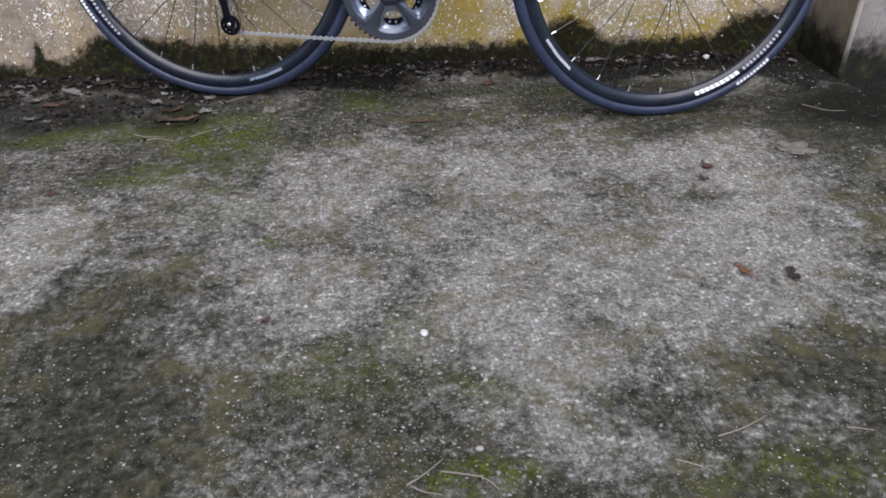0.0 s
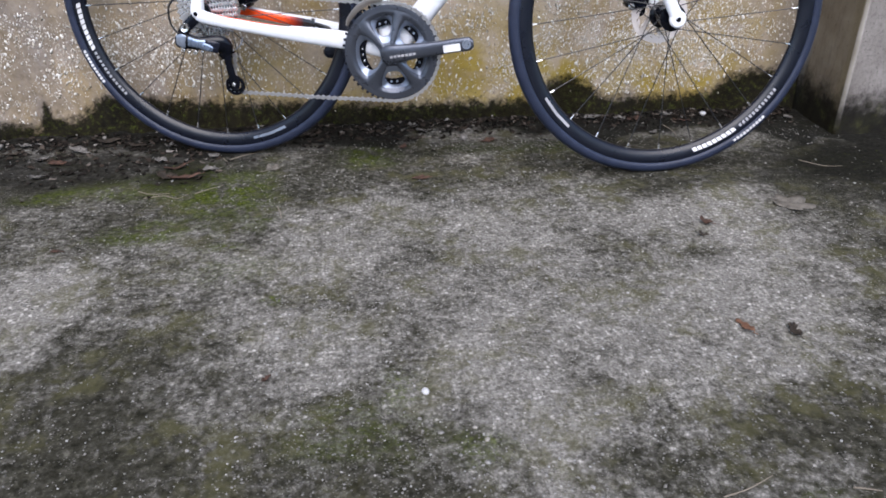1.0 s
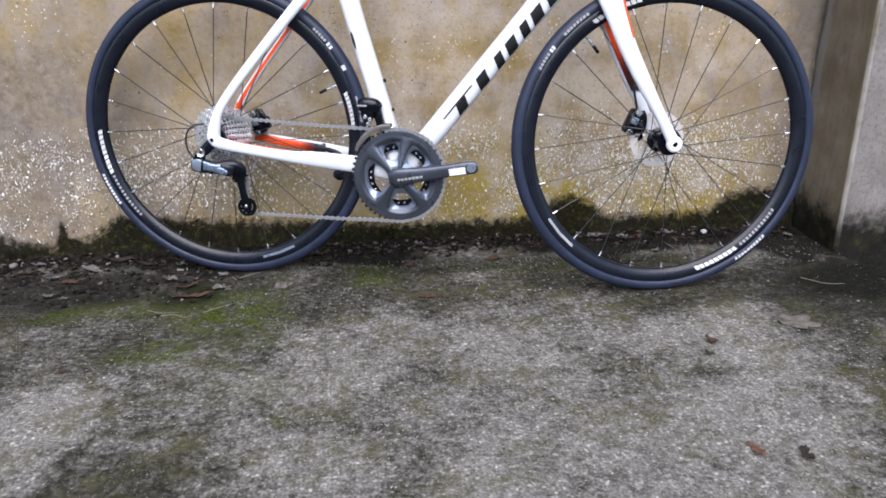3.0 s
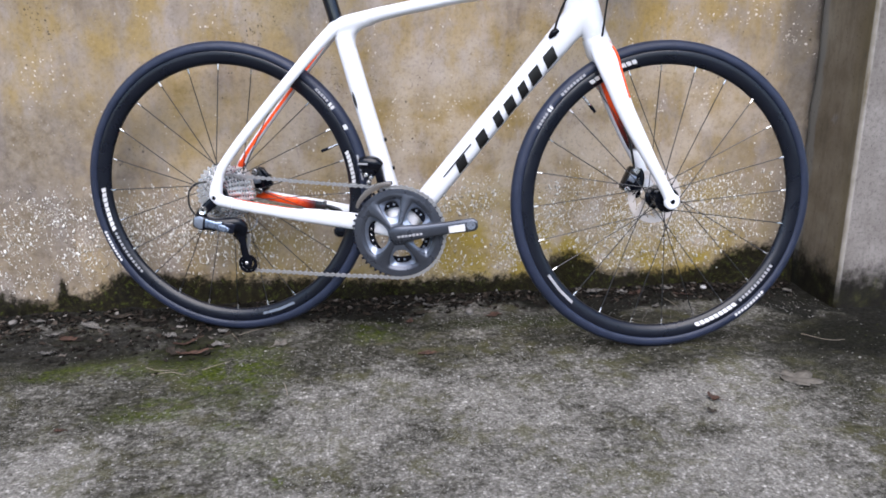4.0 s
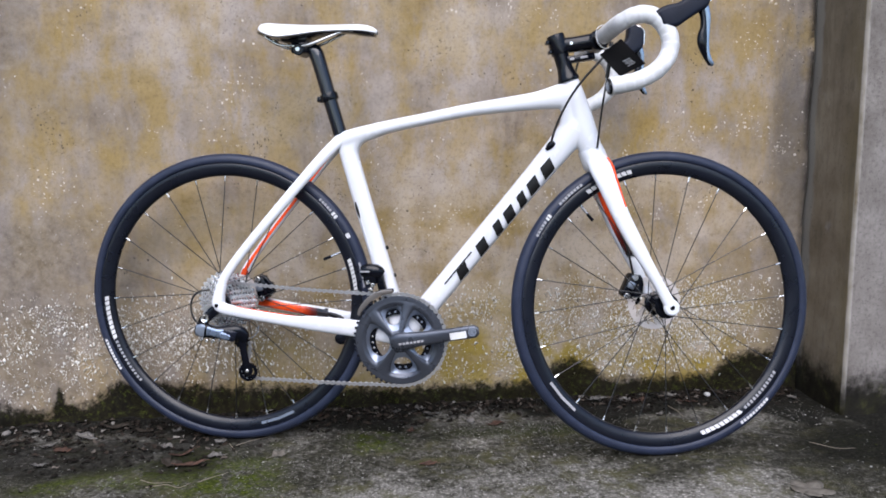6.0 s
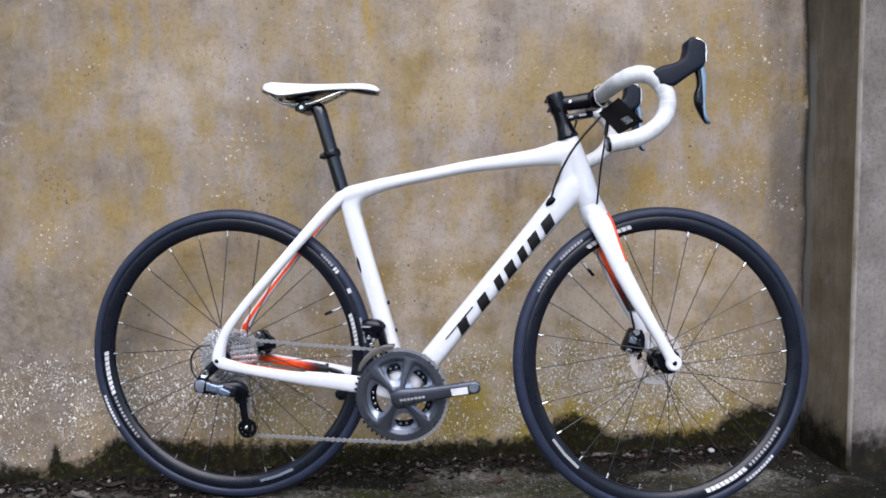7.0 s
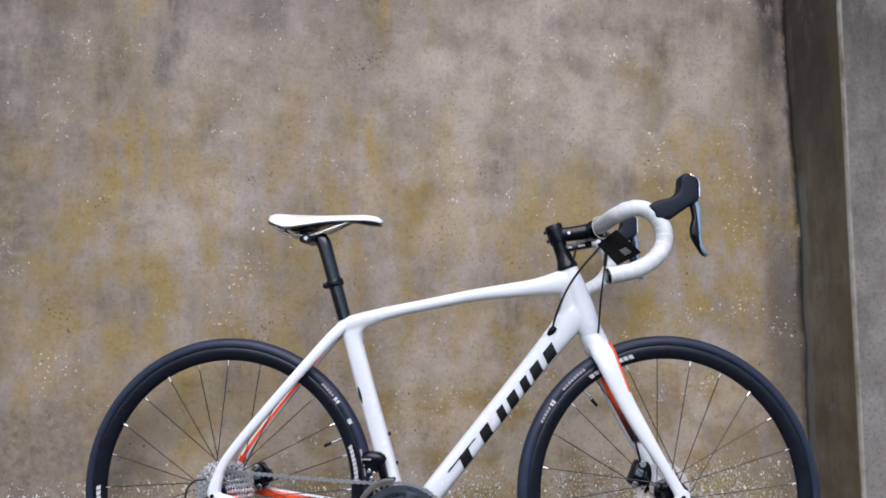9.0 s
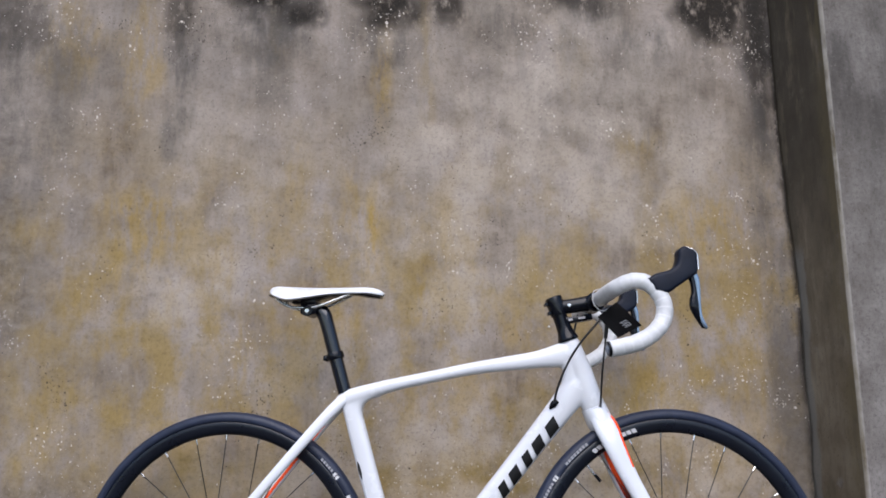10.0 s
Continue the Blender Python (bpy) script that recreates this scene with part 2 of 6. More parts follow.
def concrete_ground():
    """Washed-out concrete: grains of many greys, worn pale in places, with algae, moss and soil."""
    k = Mat("mossy_concrete_ground", rough=0.92, spec=0.06)
    wob = k.n.new("ShaderNodeVectorMath")
    wob.operation = "MULTIPLY_ADD"
    warp = k.n.new("ShaderNodeTexNoise")
    warp.inputs["Scale"].default_value, warp.inputs["Detail"].default_value = 140, 2
    k.l.new(k.coord, warp.inputs["Vector"])
    k.l.new(warp.outputs["Color"], wob.inputs[0])
    wob.inputs[1].default_value = (0.005, 0.005, 0.005)
    k.l.new(k.coord, wob.inputs[2])
    straight, k.coord = k.coord, wob.outputs[0]
    chips, rims = k.axis(0, k.cells(150, output="Color")), k.fade(k.cells(150), 0.62, 0.30)
    coarse, small = k.axis(1, k.cells(175, output="Color")), k.axis(2, k.cells(340, output="Color"))
    k.coord = straight
    grit = k.noise(330, 3, 0.7)
    lumps = k.noise(26, 6, 0.6)
    big = k.noise(4.5, 5, 0.6)
    crumb = k.math("ADD", k.math("MULTIPLY", k.noise(85, 6, 0.68), 0.58), k.math("MULTIPLY", lumps, 0.42))
    # how much of the dark film of algae has worn off the pale grains
    bare = k.math("ADD", k.math("SUBTRACT", crumb, 0.522), k.math("MULTIPLY", k.math("SUBTRACT", big, 0.5), 0.34))
    bare = k.math("ADD", bare, k.math("MULTIPLY", growth(k, "worn"), 0.125))
    bare = k.math("SUBTRACT", bare, k.math("MULTIPLY", growth(k, "algae"), 0.13))
    tone = k.fade(bare, -0.145, 0.145)
    film = k.ramp(k.noise(60, 5, 0.7), [(0.36, (0.010, 0.0098, 0.0072)), (0.52, (0.026, 0.0255, 0.0198)), (0.68, (0.054, 0.053, 0.045))])
    grains = k.mix(k.math("MULTIPLY", rims, 0.8), k.ramp(k.noise(210, 4, 0.7), [(0.34, (0.088, 0.085, 0.079)), (0.52, (0.160, 0.156, 0.148)), (0.68, (0.23, 0.226, 0.217))]),
                   k.ramp(chips, [(0.0, (0.072, 0.070, 0.064)), (0.5, (0.142, 0.138, 0.131)), (0.85, (0.225, 0.221, 0.212)), (1.0, (0.38, 0.376, 0.365))]))
    base = k.mix(tone, film, grains)
    base = k.mix(1.0, base, k.ramp(coarse, [(0.0, 0.80), (0.55, 0.93), (0.85, 1.07), (1.0, 1.5)]), "MULTIPLY")
    base = k.mix(1.0, base, k.ramp(small, [(0.0, 0.88), (0.6, 0.98), (0.9, 1.08), (1.0, 1.3)]), "MULTIPLY")
    tint = k.math("MULTIPLY", k.fade(k.noise(7, 6, 0.7), 0.46, 0.62), k.fade(lumps, 0.62, 0.42))
    base = k.mix(k.math("MULTIPLY", tint, 0.48), base, (0.066, 0.065, 0.030))
    moss = k.math("MULTIPLY", growth(k, "moss"), k.fade(k.noise(24, 8, 0.82), 0.58, 0.44), clamp=True)
    green = k.ramp(k.noise(130, 5, 0.7), [(0.35, (0.009, 0.013, 0.0025)), (0.52, (0.034, 0.044, 0.006)), (0.70, (0.082, 0.106, 0.014))])
    flecks = k.math("MULTIPLY", k.fade(k.cells(230), 0.36, 0.2), k.fade(k.axis(2, k.cells(230, output="Color")), 0.5, 0.75))
    base = k.mix(k.math("MULTIPLY", flecks, 0.28), base, k.mix(0.5, base, (0.42, 0.42, 0.41)))
    specks = k.math("MULTIPLY", k.fade(k.cells(170), 0.4, 0.2), k.fade(k.axis(0, k.cells(170, output="Color")), 0.6, 0.8))
    base = k.mix(k.math("MULTIPLY", specks, 0.3), base, (0.03, 0.03, 0.022))
    base = k.mix(1.0, base, (1.02, 1.0, 0.96), "MULTIPLY")
    base = k.mix(k.math("MULTIPLY", moss, 0.97), base, green)
    soil = k.math("MULTIPLY", growth(k, "soil"), k.fade(k.noise(60, 5, 0.7), 0.85, 0.55), clamp=True)
    base = k.mix(k.math("MULTIPLY", soil, 0.95), base, k.ramp(k.noise(140, 4), [(0.42, (0.003, 0.003, 0.0025)), (0.66, (0.012, 0.0118, 0.0093))]))
    k.put("Base Color", base)
    k.put("Roughness", k.ramp(grit, [(0.3, 0.8), (0.7, 0.98)]))
    k.bump(tone, 0.2, 0.003)
    k.bump(grit, 0.15, 0.0015)
    return k.m


def concrete_wall():
    k = Mat("weathered_concrete_wall", rough=0.9, spec=0.08)
    runs = k.noise(1, 6, 0.66, k.scaled((7, 1, 2.4)))
    fine_runs = k.noise(1, 4, 0.6, k.scaled((42, 1, 6)))
    cloud = k.noise(4.2, 5, 0.6)
    base = k.ramp(cloud, [(0.33, (0.127, 0.105, 0.084)), (0.46, (0.192, 0.168, 0.146)), (0.57, (0.241, 0.216, 0.198)), (0.70, (0.292, 0.270, 0.256))])
    base = k.mix(k.math("MULTIPLY", k.fade(fine_runs, 0.40, 0.64), 0.24), base, (0.30, 0.262, 0.235))
    ochre = k.math("MULTIPLY", growth(k, "ochre"), k.fade(k.noise(1, 5, 0.65, k.scaled((34, 1, 10))), 0.36, 0.60))
    base = k.mix(k.math("MULTIPLY", ochre, 0.72), base, (0.252, 0.176, 0.046))
    loose = k.math("MULTIPLY", k.fade(k.noise(1, 5, 0.65, k.scaled((9, 1, 5.5))), 0.40, 0.62), 0.82)
    base = k.mix(k.math("MULTIPLY", loose, k.fade(k.axis(2), 1.65, 0.85)), base, (0.222, 0.163, 0.062))
    low = k.math("MULTIPLY", k.fade(k.axis(2), 0.85, 0.4), k.fade(k.noise(1, 5, 0.6, k.scaled((14, 1, 5))), 0.36, 0.60))
    base = k.mix(k.math("MULTIPLY", low, 0.5), base, (0.25, 0.185, 0.075))
    pale = k.math("MULTIPLY", growth(k, "bare"), k.fade(k.noise(9, 5), 0.35, 0.6))
    base = k.mix(k.math("MULTIPLY", pale, 0.6), base, (0.40, 0.36, 0.315))
    grey = k.math("MULTIPLY", growth(k, "runoff"), k.fade(runs, 0.36, 0.62))
    base = k.mix(k.math("MULTIPLY", grey, 0.64), base, (0.084, 0.079, 0.075))
    black = k.math("MULTIPLY", growth(k, "lichen"), k.fade(k.noise(1, 6, 0.7, k.scaled((24, 1, 14))), 0.33, 0.50))
    base = k.mix(k.math("MULTIPLY", black, 0.95), base, (0.014, 0.013, 0.012))
    yellow = k.math("MULTIPLY", growth(k, "algae"), k.fade(k.noise(14, 5), 0.3, 0.6))
    base = k.mix(k.math("MULTIPLY", yellow, 0.9), base, (0.235, 0.18, 0.03))
    speck = k.noise(95, 8, 0.8)
    base = k.mix(k.math("MULTIPLY", k.fade(speck, 0.52, 0.36), 0.33), base, (0.06, 0.050, 0.038))
    base = k.mix(k.math("MULTIPLY", k.fade(speck, 0.56, 0.72), 0.35), base, (0.36, 0.33, 0.29))
    # small pits and pale grains
    wob = k.n.new("ShaderNodeVectorMath")
    wob.operation = "MULTIPLY_ADD"
    warp = k.n.new("ShaderNodeTexNoise")
    warp.inputs["Scale"].default_value, warp.inputs["Detail"].default_value = 160, 2
    k.l.new(k.coord, warp.inputs["Vector"])
    k.l.new(warp.outputs["Color"], wob.inputs[0])
    wob.inputs[1].default_value = (0.008, 0.008, 0.012)
    k.l.new(k.coord, wob.inputs[2])
    straight, k.coord = k.coord, wob.outputs[0]

    def grain(scale, share, seed_axis, crowd):
        """Uneven dots, each with its own size, crowded in some places."""
        pick = k.axis(seed_axis, k.cells(scale, output="Color"))
        near = k.math("ADD", pick, k.math("MULTIPLY", k.math("SUBTRACT", k.noise(crowd, 4, 0.6), 0.5), 1.5))
        reach = k.math("MULTIPLY", k.fade(near, share, share + 0.35), 0.42)
        return k.math("MULTIPLY", k.math("SUBTRACT", reach, k.cells(scale)), 9.0, clamp=True)

    pits = k.math("MAXIMUM", grain(95, 0.88, 1, 4.0), grain(170, 0.83, 1, 6.0))
    base = k.mix(k.math("MULTIPLY", pits, 0.8), base, (0.03, 0.026, 0.021))
    grains = k.math("MAXIMUM", grain(85, 0.91, 0, 5.0), grain(170, 0.83, 0, 5.0))
    base = k.mix(k.math("MULTIPLY", grains, 0.8), base, (0.55, 0.52, 0.48))
    k.coord = straight
    moss = growth(k, "moss")
    wet = k.fade(k.math("ADD", moss, k.math("MULTIPLY", k.math("SUBTRACT", k.noise(42, 8, 0.78), 0.5), 1.9)), 0.20, 0.78)
    green = k.ramp(k.noise(75, 7, 0.75), [(0.42, (0.0035, 0.0032, 0.002)), (0.55, (0.0095, 0.0088, 0.0042)), (0.67, (0.040, 0.050, 0.008)), (0.80, (0.08, 0.098, 0.013))])
    dull = k.math("MULTIPLY", growth(k, "dull"), k.fade(k.noise(1, 6, 0.65, k.scaled((7, 1, 5))), 0.26, 0.5))
    base = k.mix(k.math("MULTIPLY", dull, 0.72), base, k.ramp(k.noise(40, 6, 0.7), [(0.36, (0.085, 0.075, 0.066)), (0.52, (0.145, 0.130, 0.118)), (0.68, (0.21, 0.192, 0.178))]))
    base = k.mix(1.0, base, (1.04, 1.0, 0.965), "MULTIPLY")
    base = k.mix(k.math("MULTIPLY", wet, 0.985), base, green)
    k.put("Base Color", base)
    k.bump(k.noise(38, 6, 0.7), 0.35, 0.004)
    k.bump(k.noise(300, 3, 0.6), 0.35, 0.0012)
    k.bump(k.math("MULTIPLY", pits, -1.0), 0.5, 0.003)
    return k.m


def pier_concrete():
    k = Mat("pier_concrete", rough=0.9, spec=0.08)
    base = k.ramp(k.noise(5, 6, 0.65), [(0.34, (0.120, 0.108, 0.099)), (0.5, (0.170, 0.156, 0.146)), (0.66, (0.212, 0.196, 0.186))])
    pits = k.fade(k.cells(70), 0.16, 0.06)
    base = k.mix(k.math("MULTIPLY", k.fade(k.noise(1, 5, 0.7, k.scaled((14, 14, 2))), 0.52, 0.74), 0.25), base, (0.10, 0.092, 0.08))
    top = k.math("MULTIPLY", k.fade(k.axis(2), 0.8, 1.6), k.fade(k.noise(1, 6, 0.7, k.scaled((5, 5, 1.6))), 0.36, 0.62))
    base = k.mix(k.math("MULTIPLY", top, 0.72), base, (0.040, 0.037, 0.035))
    speck = k.noise(95, 8, 0.8)
    base = k.mix(k.math("MULTIPLY", k.fade(speck, 0.52, 0.36), 0.45), base, (0.05, 0.045, 0.038))
    base = k.mix(k.math("MULTIPLY", k.fade(speck, 0.56, 0.72), 0.4), base, (0.34, 0.32, 0.30))
    # olive growth and painted shade on the face towards the wall, a smear of mortar in its corner
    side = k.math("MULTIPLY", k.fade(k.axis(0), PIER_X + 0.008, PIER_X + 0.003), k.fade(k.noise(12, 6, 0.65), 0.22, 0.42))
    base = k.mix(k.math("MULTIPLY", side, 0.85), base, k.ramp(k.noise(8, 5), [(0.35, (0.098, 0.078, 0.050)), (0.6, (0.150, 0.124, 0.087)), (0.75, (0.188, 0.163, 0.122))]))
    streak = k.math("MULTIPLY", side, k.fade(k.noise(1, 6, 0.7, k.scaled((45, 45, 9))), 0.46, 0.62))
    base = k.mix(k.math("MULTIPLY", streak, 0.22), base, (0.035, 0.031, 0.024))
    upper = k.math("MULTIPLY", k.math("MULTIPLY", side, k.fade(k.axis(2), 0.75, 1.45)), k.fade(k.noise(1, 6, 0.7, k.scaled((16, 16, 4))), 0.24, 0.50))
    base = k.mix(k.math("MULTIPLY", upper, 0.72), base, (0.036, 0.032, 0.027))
    lip = k.math("MULTIPLY", k.math("MULTIPLY", side, k.fade(k.axis(1), -0.15, -0.22)), k.fade(k.noise(1, 5, 0.7, k.scaled((30, 30, 7))), 0.36, 0.58))
    base = k.mix(k.math("MULTIPLY", lip, 0.35), base, (0.125, 0.102, 0.05))
    smear = k.math("MULTIPLY", k.fade(k.math("ADD", k.axis(1), k.math("MULTIPLY", k.math("SUBTRACT", k.noise(6, 4), 0.5), 0.07)), -0.062, -0.048), k.math("MULTIPLY", k.fade(k.axis(2), 1.12, 1.06), k.fade(k.axis(0), PIER_X + 0.008, PIER_X + 0.003)))
    base = k.mix(k.math("MULTIPLY", smear, 0.7), base, (0.15, 0.145, 0.135))
    base = k.mix(k.math("MULTIPLY", pits, 0.6), base, (0.04, 0.036, 0.03))
    blots = k.fade(k.noise(1, 7, 0.75, k.scaled((26, 26, 15))), 0.56, 0.68)
    base = k.mix(k.math("MULTIPLY", blots, 0.35), base, (0.055, 0.049, 0.042))
    wet = k.fade(k.math("ADD", k.axis(2), k.math("MULTIPLY", k.math("SUBTRACT", k.noise(22, 5, 0.7), 0.5), 0.16)), 0.150, 0.05)
    base = k.mix(k.math("MULTIPLY", wet, 0.95), base, k.ramp(k.noise(28, 5, 0.65), [(0.44, (0.002, 0.0018, 0.0012)), (0.60, (0.007, 0.0072, 0.003)), (0.74, (0.024, 0.025, 0.007))]))
    # the arris is worn pale above the moss
    arris = k.math("MULTIPLY", k.fade(k.math("ADD", k.axis(0), k.axis(1)), PIER_X + PIER_Y + 0.0105, PIER_X + PIER_Y + 0.0075), k.fade(k.noise(1, 6, 0.7, k.scaled((40, 40, 7))), 0.30, 0.52))
    arris = k.math("MULTIPLY", arris, k.fade(k.math("ADD", k.axis(2), k.math("MULTIPLY", k.noise(30, 4), 0.12)), 0.06, 0.20))
    base = k.mix(k.math("MULTIPLY", arris, 0.45), base, k.ramp(k.noise(30, 5), [(0.4, (0.30, 0.285, 0.26)), (0.65, (0.42, 0.405, 0.38))]))
    k.put("Base Color", base)
    k.bump(k.noise(45, 6, 0.7), 0.35, 0.003)
    k.bump(k.noise(320, 3, 0.6), 0.3, 0.001)
    return k.m


GROUND, WALL, PIER = concrete_ground(), concrete_wall(), pier_concrete()

# ground: one sheet to the horizon, finely uneven where the camera sees it
gx = np.concatenate([[-60, -12, -4, -2.4], np.arange(-1.5, 1.9, 0.006), [2.6, 5, 14, 60]])
gy = np.concatenate([[-60, -14, -6, -3.4], np.arange(-2.3, 0.03, 0.006), [0.5, 4, 14, 60]])
GREEN = [(-0.26, -0.42, 0.10, 0.18, 1.0), (-0.33, -0.33, 0.14, 0.10, 0.9), (-0.39, -0.58, 0.10, 0.05, 0.8), (-0.25, -0.66, 0.05, 0.02, 0.7), (-0.61, -0.38, 0.10, 0.05, 0.8), (-0.48, -0.36, 0.12, 0.06, 0.7), (0.05, -0.21, 0.08, 0.09, 1.0), (0.4, -0.22, 0.2, 0.05, 0.5),
         (0.13, -1.39, 0.08, 0.035, 1.0), (0.48, -1.42, 0.13, 0.05, 0.65), (0.06, -1.12, 0.04, 0.05, 0.7), (0.15, -1.24, 0.05, 0.04, 0.6), (-0.14, -0.86, 0.02, 0.015, 0.9), (1.2, -0.40, 0.14, 0.06, 0.5), (-0.2, -0.75, 0.1, 0.05, 0.35), (0.0, -1.2, 0.12, 0.06, 0.4)]
WORN = [(0.64, -0.66, 0.27, 0.13, 0.8), (0.71, -0.91, 0.15, 0.15, 0.9), (0.21, -1.15, 0.13, 0.10, 1.0), (-0.52, -0.86, 0.07, 0.13, 1.2), (0.27, -1.36, 0.06, 0.06, 0.8), (0.50, -1.06, 0.18, 0.13, 0.9), (0.38, -0.95, 0.15, 0.1, 0.6), (-0.06, -0.98, 0.09, 0.09, 0.7), (-0.05, -0.65, 0.16, 0.18, 0.6), (0.53, -1.34, 0.06, 0.04, 0.7), (0.3, -0.75, 0.2, 0.15, 0.6)]
ALGAE = [(0.1, -0.36, 0.9, 0.10, 0.55), (0.80, -0.38, 0.34, 0.14, 1.0), (-0.55, -0.55, 0.3, 0.10, 0.6), (-0.31, -1.23, 0.22, 0.18, 1.0), (-0.05, -1.26, 0.13, 0.12, 0.8), (0.58, -1.34, 0.20, 0.14, 1.0), (0.40, -1.46, 0.3, 0.06, 0.9), (0.08, -1.34, 0.10, 0.08, 0.7), (0.96, -0.77, 0.12, 0.4, 0.9), (-0.70, -0.36, 0.16, 0.10, 0.8), (-0.35, -0.38, 0.12, 0.18, 0.6), (-0.75, -0.64, 0.2, 0.14, 0.8), (1.14, -0.48, 0.2, 0.2, 1.1), (-0.62, -1.1, 0.16, 0.2, 0.8), (-0.5, -1.4, 0.4, 0.14, 1.0), (0.0, -0.26, 0.3, 0.10, 0.5)]


def ground_height(X, Y):
    litter = np.clip((Y + 0.12) / 0.12, 0, 1) ** 1.5
    return 0.005 * soft_noise(X, Y, 2.6, 5, 3) + 0.0020 * soft_noise(X, Y, 42, 9, 3) + 0.010 * litter * (0.6 + soft_noise(X, Y, 14, 21, 3))


def ground_place(X, Y):
    inside = (np.abs(X - 0.2) < 1.65) & (Y > -2.25) & (Y < 0.03)
    return X, Y, np.where(inside, ground_height(X, Y), -0.001)


co, faces = grid_mesh(gx, gy, ground_place)
ground = sheet("ground", co, faces, GROUND, "rough grey concrete yard with moss and grit", kind="structure", category="ground")
X, Y = co[:, 0], co[:, 1]
attribute(ground, "moss", patches(X, Y, GREEN, 31))
attribute(ground, "worn", patches(X, Y, WORN, 41, 1.15, 6.0))
attribute(ground, "algae", patches(X, Y, ALGAE, 51, 1.15, 6.0))
edge = np.interp(X, [-1.2, -0.3, 0.3, 0.5, 1.0, 1.1, 1.24], [0.19, 0.18, 0.16, 0.23, 0.26, 0.34, 0.42]) * (1 + 0.7 * soft_noise(X, Y, 9, 61, 3))
attribute(ground, "soil", np.maximum(np.clip((Y + edge) / 0.06, 0, 1), patches(X, Y, [(-0.66, -0.22, 0.42, 0.12, 0.9), (-0.40, -0.29, 0.10, 0.09, 0.8), (0.3, -0.2, 0.5, 0.06, 0.5), (-0.85, -0.5, 0.15, 0.2, 0.5), (1.17, -0.42, 0.2, 0.16, 1.0), (1.28, -0.55, 0.16, 0.2, 0.9)], 65)) * (Y < 0.03))

# wall: a solid block whose face is uneven
wx = np.concatenate([[-5.2, -2.4], np.arange(-1.3, PIER_X - 0.006, 0.010), [PIER_X - 0.0065]])
wz = np.concatenate([[-0.3], np.arange(-0.05, 2.1, 0.010), [WALL_TOP]])


def wall_place(X, Z):
    rough = 0.0025 * soft_noise(X, Z, 6, 71, 3) + 0.0016 * soft_noise(X, Z, 40, 75, 2)
    lip = 0.018 * np.clip((0.07 - Z) / 0.07, 0, 1) * (0.4 + soft_noise(X, Z, 16, 79, 3))
    corner = 0.028 * np.clip((X - PIER_X + 0.06) / 0.05, 0, 1) ** 2 * np.clip((1.45 - Z) / 0.4, 0, 1) * (1 + 0.35 * soft_noise(X, Z, 7, 83, 3))
    return X, rough - lip - corner, Z


co, faces = grid_mesh(wx, wz, wall_place)
n0 = len(co)
back = np.array([(x, 0.3, z) for z in (-0.3, WALL_TOP) for x in (-5.2, PIER_X - 0.0065)])
w, h = len(wx), len(wz)
lo_l, lo_r, hi_l, hi_r = 0, w - 1, (h - 1) * w, h * w - 1
me = bpy.data.meshes.new("wall_north")
me.from_pydata(np.concatenate([co, back]).tolist(), [], faces.tolist() + [
    [n0 + 1, n0, n0 + 2, n0 + 3], [n0, *range(lo_l, lo_l + 1), *[i * w for i in range(1, h)], n0 + 2][::-1], [n0 + 1, *[i * w + w - 1 for i in range(h)], n0 + 3], [*range(hi_l, hi_r + 1), n0 + 3, n0 + 2]])
me.materials.append(WALL)
me.shade_smooth()
wall = tagged(new("wall_north", me), "stained concrete retaining wall with exposed white pebbles", "wall", kind="structure")
co = np.concatenate([co, back])
X, Z = co[:, 0], co[:, 2]
OCHRE = [(-0.21, 1.72, 0.02, 0.13, 0.8), (0.2, 1.74, 0.02, 0.12, 0.6), (-0.85, 1.12, 0.12, 0.1, 0.8), (-0.55, 1.13, 0.13, 0.12, 0.9), (-0.72, 0.96, 0.2, 0.07, 0.7), (0.05, 1.16, 0.025, 0.11, 1.2), (0.0, 1.22, 0.03, 0.12, 0.6), (0.8, 1.4, 0.08, 0.05, 0.7), (0.98, 1.15, 0.13, 0.14, 0.8), (0.19, 0.95, 0.03, 0.06, 1.0), (0.42, 0.93, 0.05, 0.1, 0.7),
         (-0.28, 0.8, 0.02, 0.12, 1.1), (0.8, 0.74, 0.08, 0.12, 1.1), (-0.56, 1.6, 0.06, 0.16, 0.7), (-0.75, 1.65, 0.08, 0.15, 0.6), (0.08, 1.58, 0.03, 0.12, 0.8), (0.2, 1.6, 0.03, 0.15, 0.5), (-0.15, 1.3, 0.04, 0.12, 0.5), (0.25, 1.1, 0.05, 0.15, 0.5), (-0.1, 0.92, 0.12, 0.08, 0.5),
         (0.55, 1.02, 0.12, 0.1, 0.6), (1.12, 0.75, 0.08, 0.3, 0.6), (-0.75, 0.75, 0.18, 0.1, 0.4), (0.35, 0.5, 0.15, 0.1, 0.5), (0.7, 0.4, 0.2, 0.1, 0.5), (-0.4, 0.55, 0.2, 0.08, 0.4), (0.62, 1.65, 0.05, 0.1, 0.4), (-0.35, 1.05, 0.05, 0.08, 0.5)]
attribute(wall, "ochre", patches(X, Z, OCHRE, 81, 0.6, 11))
